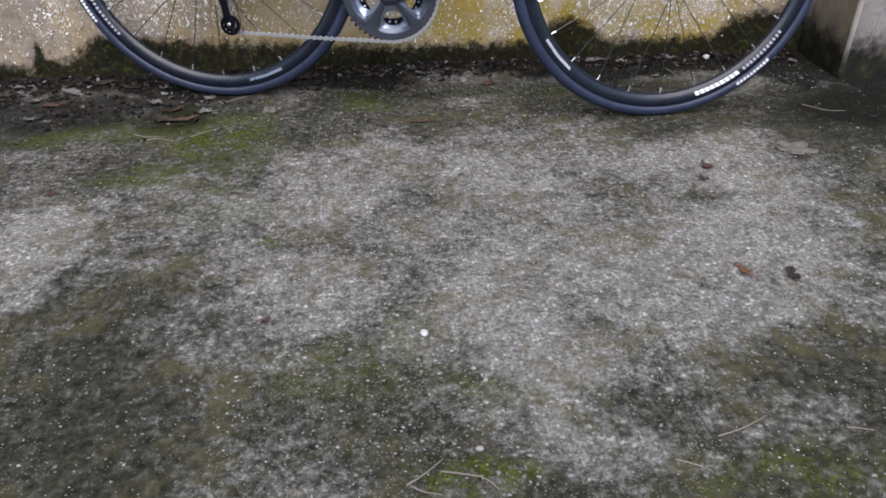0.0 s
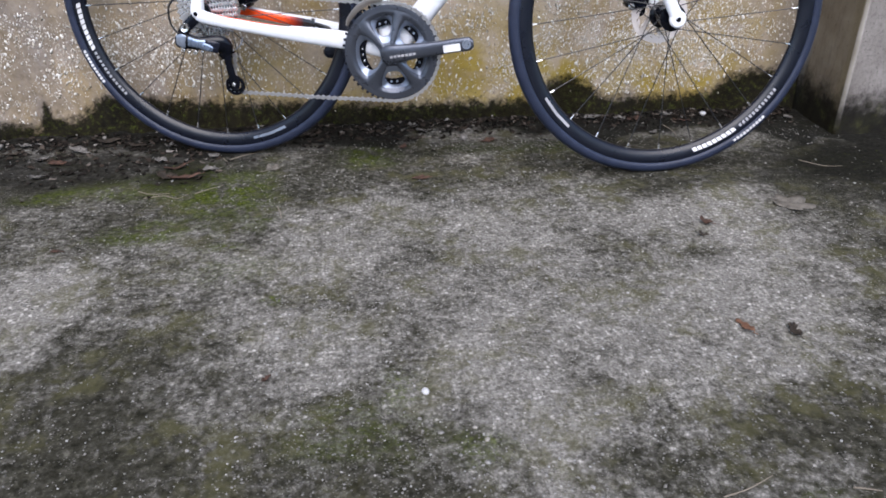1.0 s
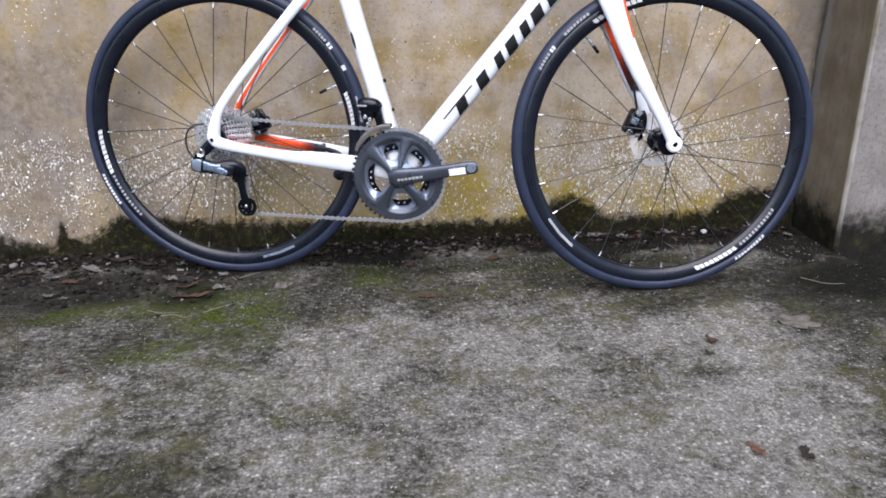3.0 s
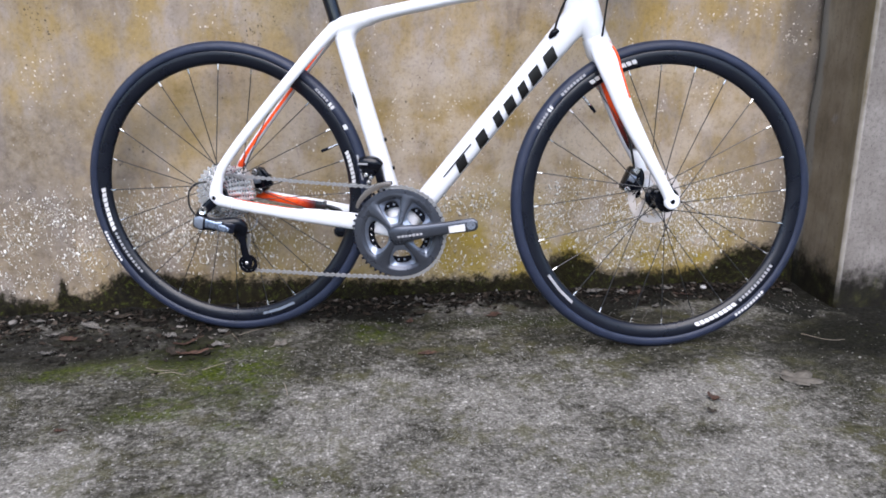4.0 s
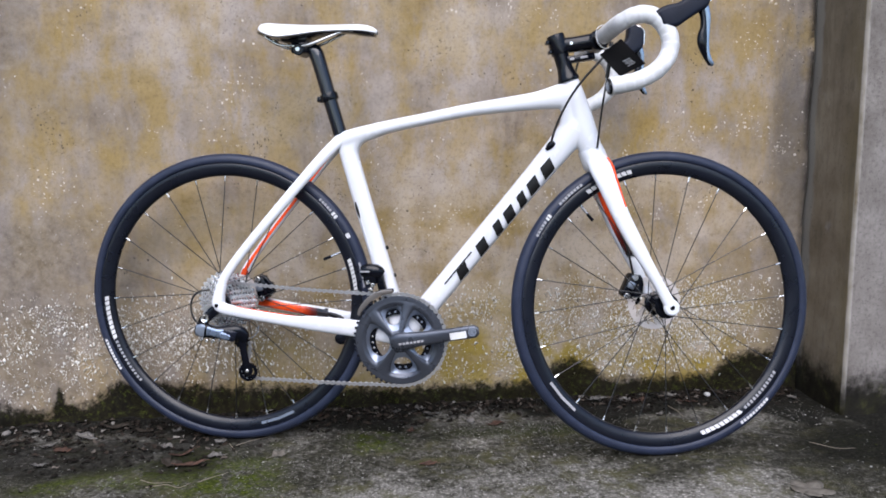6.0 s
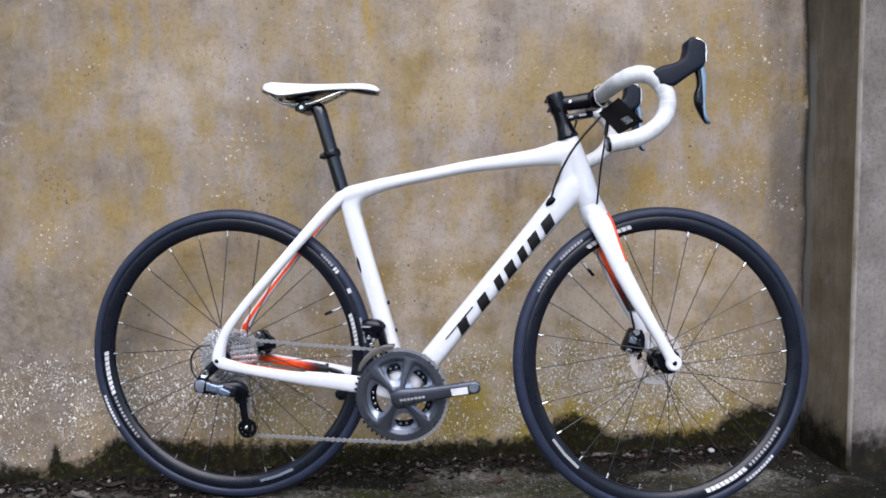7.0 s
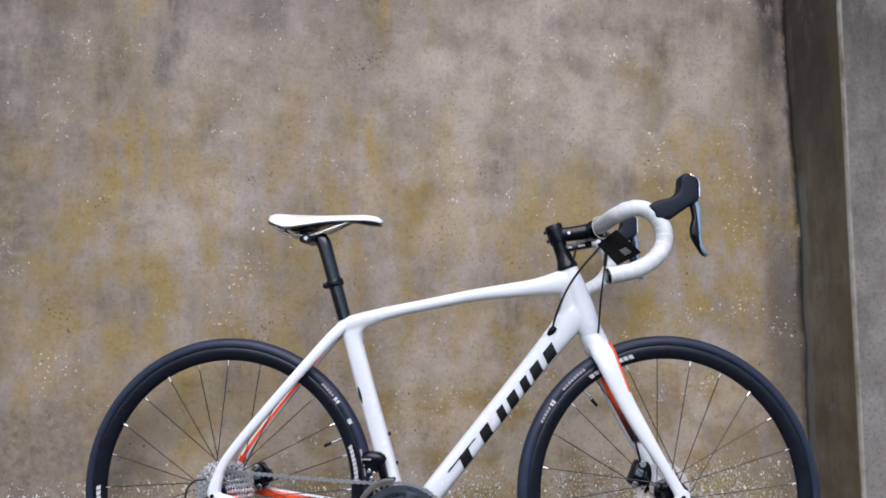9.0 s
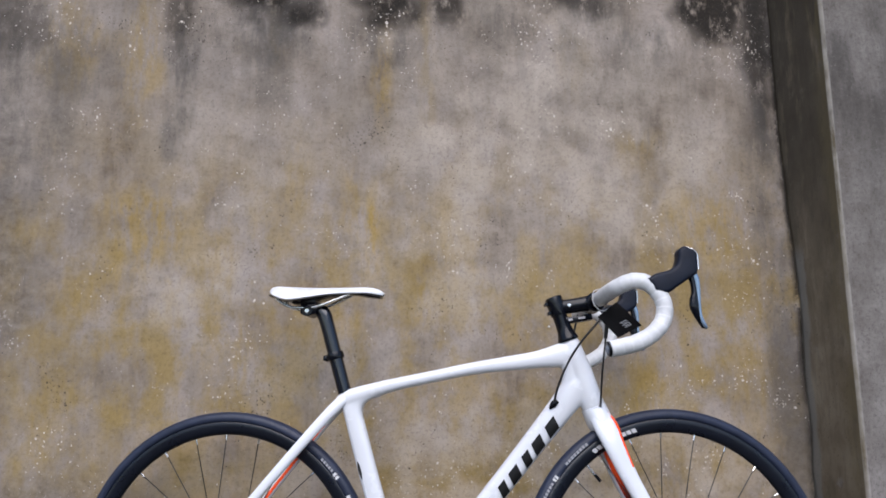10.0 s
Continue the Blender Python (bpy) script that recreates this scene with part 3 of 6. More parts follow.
attribute(wall, "bare", patches(X, Z, [(0.55, 1.45, 0.5, 0.35, 0.9), (0.3, 1.1, 0.3, 0.2, 0.6), (-0.1, 0.5, 0.6, 0.2, 0.5), (0.4, 0.62, 0.4, 0.16, 0.6), (-0.45, 1.0, 0.15, 0.12, 0.6), (-0.3, 1.35, 0.25, 0.15, 0.5), (0.0, 0.78, 0.3, 0.12, 0.4), (0.5, 0.22, 0.75, 0.2, 1.2), (0.45, 0.42, 0.8, 0.2, 1.0), (-0.4, 0.3, 0.4, 0.14, 0.6), (0.7, 0.5, 0.4, 0.2, 0.7)], 85))
attribute(wall, "runoff", np.clip((Z - 1.12) / 0.5, 0, 1) * 0.55 + patches(X, Z, [(-0.97, 1.5, 0.24, 0.42, 1.3), (-1.0, 0.95, 0.2, 0.5, 0.9), (-0.46, 1.60, 0.05, 0.24, 1.1), (-0.24, 1.70, 0.12, 0.18, 0.9), (0.10, 1.70, 0.09, 0.15, 0.9), (-0.85, 1.3, 0.12, 0.12, 0.7), (1.2, 0.95, 0.07, 1.2, 1.1), (0.75, 1.75, 0.4, 0.1, 0.7)], 87))
attribute(wall, "lichen", patches(X, Z, [(1.235, 1.2, 0.012, 1.4, 1.0), (1.19, 1.8, 0.06, 0.3, 0.8), (-0.20, 1.83, 0.13, 0.11, 1.0), (0.08, 1.81, 0.10, 0.09, 1.0), (0.27, 1.82, 0.05, 0.08, 0.9), (0.63, 1.86, 0.13, 0.07, 0.8), (1.05, 1.83, 0.12, 0.11, 1.0), (-0.47, 1.76, 0.04, 0.16, 0.6), (-0.87, 1.72, 0.10, 0.14, 0.6), (0.5, 2.0, 0.9, 0.09, 1.0), (-0.6, 2.0, 0.5, 0.09, 0.8)], 89, 0.7, 14))
attribute(wall, "dull", patches(X, Z, [(-0.95, 0.25, 0.5, 0.35, 1.0), (-1.1, 0.9, 0.35, 1.2, 0.9), (-0.55, 0.18, 0.3, 0.12, 0.7), (-0.2, 0.2, 0.25, 0.10, 0.4), (1.15, 0.3, 0.14, 0.4, 0.5)], 95))
attribute(wall, "algae", patches(X, Z, [(0.5, 0.09, 0.6, 0.05, 1.0), (0.42, 0.12, 0.3, 0.11, 1.0), (0.8, 0.12, 0.25, 0.1, 0.8), (-0.2, 0.14, 0.2, 0.07, 0.6), (1.05, 0.2, 0.15, 0.12, 0.6), (0.4, 0.25, 0.25, 0.08, 0.5)], 91))
MOSS_X = [-1.5, -0.9, -0.84, -0.77, -0.75, -0.735, -0.70, -0.65, -0.60, -0.55, -0.40, -0.25, -0.05, 0.1, 0.3, 0.5, 0.54, 0.6, 0.65, 0.7, 0.85, 1.0, 1.04, 1.1, 1.24]
MOSS_Z = [0.06, 0.06, 0.04, 0.03, 0.095, 0.06, 0.045, 0.068, 0.108, 0.10, 0.085, 0.075, 0.065, 0.055, 0.055, 0.055, 0.10, 0.115, 0.09, 0.05, 0.05, 0.055, 0.095, 0.11, 0.12]
top = np.interp(X, MOSS_X, MOSS_Z)
attribute(wall, "moss", np.clip(0.5 + (top - Z) / 0.06, 0, 1) * (Z < 0.4))

# pier, with a worn chamfer along its edge
bm = bmesh.new()
add_box(bm, (3.4, 0.55, WALL_TOP + 0.3), pose(PIER_X + 1.7, PIER_Y + 0.275, WALL_TOP / 2 - 0.15), 0.010, 3)
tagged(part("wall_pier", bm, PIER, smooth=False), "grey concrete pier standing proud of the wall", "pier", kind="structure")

# plain unseen wall, added behind the camera to shape fill light and reflections
bm = bmesh.new()
add_box(bm, (16, 0.25, 1.2), pose(0.5, -5.8, 0.5), 0.01)
tagged(part("fill_wall", bm, plain("pale_fill", (0.42, 0.40, 0.37), 0.9, spec=0.1), smooth=False), "unseen plain pale wall added behind the camera for fill light", "wall", kind="structure")


# ---- the bicycle ----
WHEEL_R, WHEEL_BASE = 0.342, 0.998
HEAD = radians(72)
AXIS = Vector((-math.cos(HEAD), 0, math.sin(HEAD)))
PIVOT = Vector((0.9504, 0, 0.3265))
STEM_STEER = Matrix.Translation(PIVOT) @ Matrix.Rotation(radians(9.5), 4, AXIS) @ Matrix.Translation(-PIVOT)
STEER = Matrix.Translation(PIVOT) @ Matrix.Rotation(radians(13.0), 4, AXIS) @ Matrix.Translation(-PIVOT)
BB = (0.412, 0.0, 0.262)
bike = tagged(new("bicycle"), "white carbon road bike with orange accents leaning by a wall", "bicycle")
bike.matrix_world = pose(-0.288, -0.165, 0.001, -1.39, 0, -13.3)


def bpart(name, bm, material, parent=None, label="", steer=False, crisp=40):
    if steer:
        bmesh.ops.transform(bm, matrix=STEM_STEER if steer == 2 else STEER, verts=bm.verts)
    ob = part(name, bm, material, parent or bike, label)
    return sharp(ob, crisp)


def paint_inner(bm, faces_from, inner_sign, least=0.7):
    """Gives the second material to faces that look towards the middle plane."""
    bm.normal_update()
    bm.faces.ensure_lookup_table()
    for f in bm.faces[faces_from:]:
        if f.normal.y * inner_sign > least:
            f.material_index = 1


# frame
bm = bmesh.new()
add_loft(bm, [(0.262, 0, 0.700, 0.018, 0.018), (0.285, 0, 0.714, 0.021, 0.019), (0.331, 0, 0.728, 0.021, 0.017), (0.397, 0, 0.744, 0.021, 0.0145), (0.47, 0, 0.758, 0.0205, 0.0138),
              (0.56, 0, 0.775, 0.02, 0.0142), (0.64, 0, 0.7855, 0.02, 0.0165), (0.715, 0, 0.7945, 0.021, 0.020), (0.765, 0, 0.803, 0.0225, 0.027), (0.785, 0, 0.807, 0.0222, 0.025), (0.802, 0, 0.811, 0.019, 0.016)], 6, 22, 2.6)
add_loft(bm, [(0.412, 0, 0.262, 0.034, 0.027), (0.471, 0, 0.334, 0.028, 0.0256), (0.57, 0, 0.4555, 0.026, 0.0255), (0.67, 0, 0.577, 0.026, 0.0257), (0.745, 0, 0.667, 0.0265, 0.0285), (0.79, 0, 0.722, 0.0255, 0.031), (0.812, 0, 0.748, 0.0235, 0.026)], 6, 22, 2.8)
add_loft(bm, [(0.2835, 0, 0.711, 0.018, 0.0205), (0.2865, 0, 0.70, 0.018, 0.021), (0.306, 0, 0.63, 0.018, 0.0212), (0.3265, 0, 0.556, 0.018, 0.0212), (0.357, 0, 0.452, 0.02, 0.0212), (0.385, 0, 0.352, 0.027, 0.022), (0.408, 0, 0.27, 0.036, 0.024)], 6, 22, 2.6)
add_stack(bm, catmull([(0.645, 0.295, 0.3195, 0.0145), (0.66, 0.288, 0.3188, 0.0168), (0.672, 0.284, 0.3162, 0.0173), (0.682, 0.282, 0.3150, 0.0175), (0.691, 0.28, 0.3160, 0.0176), (0.699, 0.28, 0.3200, 0.0177), (0.706, 0.28, 0.3280, 0.0178), (0.712, 0.28, 0.342, 0.0178), (0.717, 0.28, 0.36, 0.0176)], 3))
add_loft(bm, [(0.787, 0, 0.836, 0.021, 0.0195), (0.797, 0, 0.80, 0.0235, 0.024), (0.812, 0, 0.752, 0.025, 0.027), (0.826, 0, 0.71, 0.0265, 0.0265), (0.834, 0, 0.687, 0.026, 0.026)], 6, 22, 2.3)
add_stack(bm, catmull([(0.70, 0.765, 0.815, 0.0225), (0.72, 0.763, 0.815, 0.0228), (0.737, 0.7635, 0.812, 0.0226), (0.755, 0.7675, 0.81, 0.0222), (0.772, 0.7675, 0.806, 0.0218), (0.788, 0.762, 0.80, 0.0212), (0.80, 0.755, 0.795, 0.0200)], 3), 28, 2.4)
add_disc(bm, (0.412, 0, 0.262), 0.028, 0.084, 28, bevel=0.003)
frame_part = bpart("frame", bm, WHITE, label="glossy white carbon main frame", crisp=180)
blend = frame_part.modifiers.new("blend", "REMESH")
blend.mode, blend.voxel_size, blend.use_smooth_shade = "VOXEL", 0.0024, True
soft = frame_part.modifiers.new("soft", "SMOOTH")
soft.factor, soft.iterations = 0.5, 14
for sgn, nm in ((-1, "near"), (1, "far")):
    bm = bmesh.new()
    add_loft(bm, [(0.279, 0.010 * sgn, 0.7145, 0.009, 0.0115), (0.262, 0.018 * sgn, 0.700, 0.010, 0.013), (0.226, 0.030 * sgn, 0.661, 0.009, 0.0125 if sgn < 0 else 0.0095), (0.14, 0.049 * sgn, 0.562, 0.008, 0.0112 if sgn < 0 else 0.0082), (0.051, 0.064 * sgn, 0.456, 0.008, 0.0105 if sgn < 0 else 0.0085), (0.01, 0.069 * sgn, 0.395, 0.008, 0.011), (0.0, 0.071 * sgn, 0.345, 0.007, 0.013)], 6, 16, 2.3)
    paint_inner(bm, 0, -sgn, 0.9)
    bpart("seat_stay", bm, [WHITE, STAY_INNER], frame_part, "white stay, orange on its inner face")
    bm = bmesh.new()
    add_loft(bm, [(-0.006, 0.073 * sgn, 0.339, 0.007, 0.016), (0.03, 0.070 * sgn, 0.328, 0.008, 0.0125), (0.1, 0.066 * sgn, 0.3155, 0.009, 0.0125), (0.165, 0.063 * sgn, 0.3055, 0.0095, 0.0140), (0.225, 0.050 * sgn, 0.2965, 0.010, 0.0175), (0.318, 0.031 * sgn, 0.282, 0.0095, 0.0200), (0.39, 0.022 * sgn, 0.268, 0.010, 0.022)], 6, 16, 2.5)
    paint_inner(bm, 0, -sgn)
    for f in bm.faces:
        if sgn < 0 and f.normal.z > 0.88 and 0.02 < f.calc_center_median().x < 0.2:
            f.material_index = 1
    bpart("chain_stay", bm, [WHITE, CHAIN_INNER], frame_part, "white chain stay fading to orange inside")
    bm = bmesh.new()
    add_loft(bm, [(0.008, 0.0695 * sgn, 0.388, 0.0085, 0.0115), (0.0, 0.072 * sgn, 0.360, 0.0085, 0.0135), (-0.001, 0.073 * sgn, 0.342, 0.0088, 0.0150), (0.012, 0.073 * sgn, 0.3335, 0.0088, 0.0135), (0.036, 0.0705 * sgn, 0.327, 0.0085, 0.0125)], 6, 20, 2.4)
    bpart("dropout", bm, WHITE, frame_part)
    bm = bmesh.new()
    add_disc(bm, (-0.003, 0.0790 * sgn, 0.341), 0.0048, 0.008, 16, bevel=0.001)
    bpart("axle_end", bm, BLACK, frame_part)

bm = bmesh.new()
add_loft(bm, [(0.222, 0.0385, 0.3035, 0.002, 0.0025), (0.230, 0.0365, 0.3015, 0.003, 0.0055), (0.254, 0.0315, 0.2955, 0.003, 0.0055), (0.264, 0.0295, 0.2925, 0.002, 0.0025)], 4, 12, 2.4)
bpart("slot", bm, BLACK_PAINT, frame_part, "dark slot in the chain stay")

# seat post, clamp and saddle
bm = bmesh.new()
add_loft(bm, [(0.273, 0, 0.725, 0.0155, 0.0155), (0.2475, 0, 0.815, 0.0155, 0.0160), (0.2285, 0, 0.883, 0.0155, 0.0165), (0.219, 0, 0.908, 0.015, 0.0175), (0.204, 0, 0.918, 0.014, 0.0145), (0.186, 0, 0.916, 0.013, 0.012)], 6, 20, 2.2)
post = bpart("seat_post", bm, CARBON_M, label="glossy black carbon seat post")
bm = bmesh.new()
add_loft(bm, [(0.2513, 0, 0.801, 0.0195, 0.0195), (0.2503, 0, 0.8045, 0.0205, 0.0205), (0.2478, 0, 0.813, 0.0205, 0.0205), (0.2468, 0, 0.8165, 0.0195, 0.0195)], 1, 24, 2.0)
add_box(bm, (0.014, 0.016, 0.013), pose(0.2285, 0, 0.8035, 0, 15, 0), 0.003)
bpart("clamp", bm, BLACK, post)


def saddle():
    """Padded shell: rows of x, half width, top height, edge drop."""
    bm = bmesh.new()
    rows = catmull([(0.097, 0.026, 0.966, 0.009), (0.105, 0.050, 0.970, 0.016), (0.122, 0.065, 0.972, 0.028), (0.15, 0.068, 0.970, 0.034), (0.19, 0.056, 0.968, 0.027), (0.23, 0.038, 0.967, 0.018), (0.28, 0.026, 0.9675, 0.0145), (0.325, 0.021, 0.967, 0.014), (0.35, 0.018, 0.962, 0.012), (0.362, 0.009, 0.954, 0.006)], 4)
    rings = []
    m = 18
    for x, w, z, drop in rows:
        ring = []
        for j in range(m + 1):
            s = -1 + 2 * j / m
            y = w * math.copysign(abs(s) ** 0.85, s)
            ring.append(bm.verts.new((x, y, z - drop * abs(s) ** 3.2 - 0.004 * math.exp(-(s / 0.22) ** 2))))
        for j in range(m, -1, -1):
            s = -1 + 2 * j / m
            ring.append(bm.verts.new((x, 0.93 * w * s, z - drop - 0.002 + 0.006 * (1 - s * s))))
        rings.append(ring)
    n = len(rings[0])
    for a, b in zip(rings, rings[1:]):
        for j in range(n):
            bm.faces.new((a[j], a[(j + 1) % n], b[(j + 1) % n], b[j]))
    bm.faces.new(rings[0][::-1]), bm.faces.new(rings[-1])
    bmesh.ops.recalc_face_normals(bm, faces=bm.faces)
    return bm


seat = bpart("saddle", saddle(), SADDLE, label="slim white saddle on silver rails", crisp=60)
bm = bmesh.new()
add_loft(bm, [(0.10, 0, 0.949, 0.045, 0.003), (0.13, 0, 0.942, 0.058, 0.004), (0.165, 0, 0.9385, 0.058, 0.006), (0.2, 0, 0.942, 0.045, 0.006), (0.24, 0, 0.948, 0.028, 0.004), (0.29, 0, 0.9515, 0.019, 0.003), (0.328, 0, 0.9480, 0.019, 0.0055), (0.357, 0, 0.9435, 0.015, 0.0045)], 4, 16, 2.2)
bpart("saddle_base", bm, BLACK, seat, "black saddle base")
for sgn in (-1, 1):
    bm = bmesh.new()
    add_tube(bm, [(0.112, 0.026 * sgn, 0.944), (0.13, 0.026 * sgn, 0.930), (0.15, 0.025 * sgn, 0.922), (0.19, 0.024 * sgn, 0.920), (0.215, 0.023 * sgn, 0.924), (0.25, 0.02 * sgn, 0.937), (0.285, 0.014 * sgn, 0.951)], 0.0036, 5, 10)
    bpart("saddle_rail", bm, SILVER, seat)
bm = bmesh.new()
add_box(bm, (0.040, 0.052, 0.030), pose(0.189, 0, 0.919), 0.006)
add_box(bm, (0.058, 0.058, 0.020), pose(0.178, 0, 0.937, 0, 4, 0), 0.005)
add_box(bm, (0.026, 0.05, 0.014), pose(0.184, 0, 0.932, 0, 8, 0), 0.003)
add_disc(bm, (0.188, 0, 0.912), 0.0125, 0.058, 18, bevel=0.002)
bpart("saddle_clamp", bm, BLACK, post)
bm = bmesh.new()
add_disc(bm, (0.188, -0.030, 0.9125), 0.0052, 0.006, 14, bevel=0.001)
bpart("bolt", bm, SILVER, post)

# fork
bm = bmesh.new()
add_loft(bm, [(0.832, 0, 0.690, 0.026, 0.027), (0.838, 0, 0.675, 0.030, 0.0275), (0.846, 0, 0.655, 0.036, 0.027), (0.852, 0, 0.638, 0.03, 0.02)], 5, 22, 2.4)
fork = bpart("fork", bm, WHITE, label="white carbon fork, orange inside the legs", steer=True, crisp=60)
for sgn in (-1, 1):
    bm = bmesh.new()
    deep, far = (0.001, 1) if sgn > 0 else (0.004, 0)
    lead = 0.004 if sgn < 0 else 0.0
    add_loft(bm, [(0.839 + 0.006 * far, 0.018 * sgn, 0.668, 0.012, 0.023), (0.847 + 0.007 * far + lead, 0.028 * sgn, 0.643, 0.012, 0.0225 + deep), (0.860 + 0.008 * far + lead, 0.038 * sgn, 0.605, 0.0105, 0.019 + deep), (0.8865 + 0.008 * far + lead * 0.3, 0.045 * sgn, 0.544, 0.010, 0.018 + deep * 0.2), (0.9185 + 0.007 * far, 0.050 * sgn, 0.483, 0.010, 0.0165), (0.957 + 0.004 * far, 0.053 * sgn, 0.415, 0.010, 0.0125), (0.985, 0.055 * sgn, 0.366, 0.009, 0.0125), (0.9965, 0.056 * sgn, 0.345, 0.008, 0.014)], 6, 18, 2.4)
    paint_inner(bm, 0, -sgn, 0.90)
    for f in bm.faces:
        if sgn < 0 and f.normal.x > 0.3 and f.normal.y > -0.88 and f.calc_center_median().z > 0.565:
            f.material_index = 1
    bpart("fork_leg", bm, [WHITE, FORK_INNER], fork, "white leg with orange to maroon inner face", steer=True)
    bm = bmesh.new()
    add_disc(bm, (0.998, 0.057 * sgn, 0.342), 0.0175, 0.011, 28, bevel=0.003)
    bpart("dropout", bm, WHITE, fork, steer=True)
    bm = bmesh.new()
    add_disc(bm, (0.998, 0.060 * sgn, 0.342), 0.0055, 0.008, 16, bevel=0.001)
    bpart("axle_end", bm, BLACK, fork, steer=True)


# wheels
def wheel(name, centre, steer, phase, flange, hub_half, label, rotor_r, lacing):
    cx, cy, cz = centre
    bm = bmesh.new()
    add_ring(bm, centre, [(0.3215, -0.0100), (0.3195, -0.0112), (0.3165, -0.0121), (0.310, -0.0121), (0.303, -0.0110), (0.297, -0.0088), (0.2925, -0.0055), (0.2905, -0.002), (0.2905, 0.002), (0.2925, 0.0055), (0.297, 0.0088), (0.303, 0.0110), (0.310, 0.0121), (0.3165, 0.0121), (0.3195, 0.0112), (0.3215, 0.0100), (0.314, 0.0)], 144)
    rim = bpart(name, bm, RIM, label=label, steer=steer, crisp=35)
    bm = bmesh.new()
    half = [(0.342, 0.0), (0.3416, 0.0035), (0.3402, 0.0070), (0.3378, 0.0104), (0.3362, 0.0122), (0.3348, 0.0130), (0.3318, 0.0146), (0.3280, 0.0153), (0.3240, 0.0149), (0.3212, 0.0134), (0.3192, 0.0108), (0.3185, 0.006)]
    add_ring(bm, centre, half + [(r, -w) for r, w in half[:0:-1]], 144)
    tyre = bpart("tyre", bm, RUBBER, rim, "black rubber tyre with white lettering", steer=steer, crisp=80)
    # hub
    core, big = (0.021, 0.0275) if steer else (0.012, 0.0235)
    bm = bmesh.new()
    rows = [(-hub_half, 0.010), (-hub_half + 0.006, 0.012), (-flange - 0.004, 0.014), (-flange - 0.002, big), (-flange + 0.002, big), (-flange + 0.006, max(core, 0.014)), (0, core), (flange - 0.006, max(core, 0.014)), (flange - 0.002, big), (flange + 0.002, big), (flange + 0.004, 0.014), (hub_half - 0.006, 0.012), (hub_half, 0.010)]
    add_ring(bm, centre, [(0.003, -hub_half)] + [(r, w) for w, r in rows] + [(0.003, hub_half)], 32)
    bpart("hub", bm, BLACK, rim, steer=steer)
    # spokes and nipples
    for i in range(24):
        a = radians(phase + 15 * i)
        side = lacing if i % 2 else -lacing
        lean = radians(68) * (1 if ((i + (lacing < 0)) // 2) % 2 else -1)
        tip = Vector((cx + 0.2915 * math.cos(a), cy + 0.002 * side, cz + 0.2915 * math.sin(a)))
        root = Vector((cx + 0.0215 * math.cos(a + lean), cy + flange * side, cz + 0.0215 * math.sin(a + lean)))
        bm = bmesh.new()
        add_tube(bm, [root, root.lerp(tip, 0.5), tip], 0.0011, 1, 6, (0.3, 1, 0.2))
        bpart("spoke", bm, SPOKE, rim, steer=steer)
        bm = bmesh.new()
        way = (root - tip).normalized()
        add_tube(bm, [tip - way * 0.003, tip + way * 0.005, tip + way * 0.012], 0.0021, 1, 8, (0.3, 1, 0.2))
        bpart("nipple", bm, SILVER, rim, steer=steer)
    # brake rotor on the far side
    bm = bmesh.new()
    y = cy + flange + 0.016
    radii, n = [0.016, 0.023, 0.033, 0.043, rotor_r - 0.017, rotor_r - 0.010, rotor_r], 72
    rows = [[bm.verts.new((cx + r * math.cos(2 * math.pi * (i + 2.2 * q) / n), y, cz + r * math.sin(2 * math.pi * (i + 2.2 * q) / n))) for i in range(n)] for q, r in enumerate(radii)]
    for q in range(len(radii) - 1):
        for i in range(n):
            arm_here = i % 12 < 3
            slot = q == 4 and i % 4 == 0
            if (q in (0, 4, 5) or arm_here) and not slot:
                bm.faces.new((rows[q][i], rows[q][(i + 1) % n], rows[q + 1][(i + 1) % n], rows[q + 1][i]))
    geo = bmesh.ops.extrude_face_region(bm, geom=bm.faces[:])
    bmesh.ops.translate(bm, vec=(0, -0.0018, 0), verts=[v for v in geo["geom"] if isinstance(v, bmesh.types.BMVert)])
    bmesh.ops.delete(bm, geom=[v for v in bm.verts if not v.link_faces], context="VERTS")
    bmesh.ops.recalc_face_normals(bm, faces=bm.faces)
    bpart("brake_rotor", bm, ROTOR, rim, "bright steel brake disc", steer=steer)
    return rim, tyre


rear, rear_tyre = wheel("rear_wheel", (0, 0, WHEEL_R), False, 0.4, 0.028, 0.066, "black rear wheel with silver nipples", 0.053, 1)
front, front_tyre = wheel("front_wheel", (WHEEL_BASE, 0, WHEEL_R), True, 2.9, 0.03, 0.048, "black front wheel turned towards the wall", 0.062, -1)

# cranks and chainrings
CRANK = radians(10)


def ring_pt(r, deg, w):
    return (BB[0] + r * math.cos(radians(deg)), -w, BB[2] + r * math.sin(radians(deg)))


bm = bmesh.new()
add_ring(bm, (BB[0], -0.047, BB[2]), [(0.1015, -0.003), (0.1015, 0.0025), (0.08, 0.0025), (0.078, 0.0), (0.082, -0.003), (0.092, -0.0045)], 104)
crank = bpart("crankset", bm, CRANK_GREY, label="dark grey hollow crankset with two chainrings")
bm = bmesh.new()
for i in range(50):
    a = 360 / 50 * i
    c = Vector(ring_pt(0.104, a, 0.047))
    add_box(bm, (0.007, 0.0025, 0.006), Matrix.Translation(c) @ Matrix.Rotation(-radians(a), 4, "Y"), 0.0012, 1)
bpart("chainring_teeth", bm, DARK_GREY, crank)
bm = bmesh.new()
add_ring(bm, (BB[0], -0.038, BB[2]), [(0.071, -0.0015), (0.071, 0.0015), (0.058, 0.0015), (0.058, -0.0015)], 72)
bpart("chainring", bm, BLACK, crank)
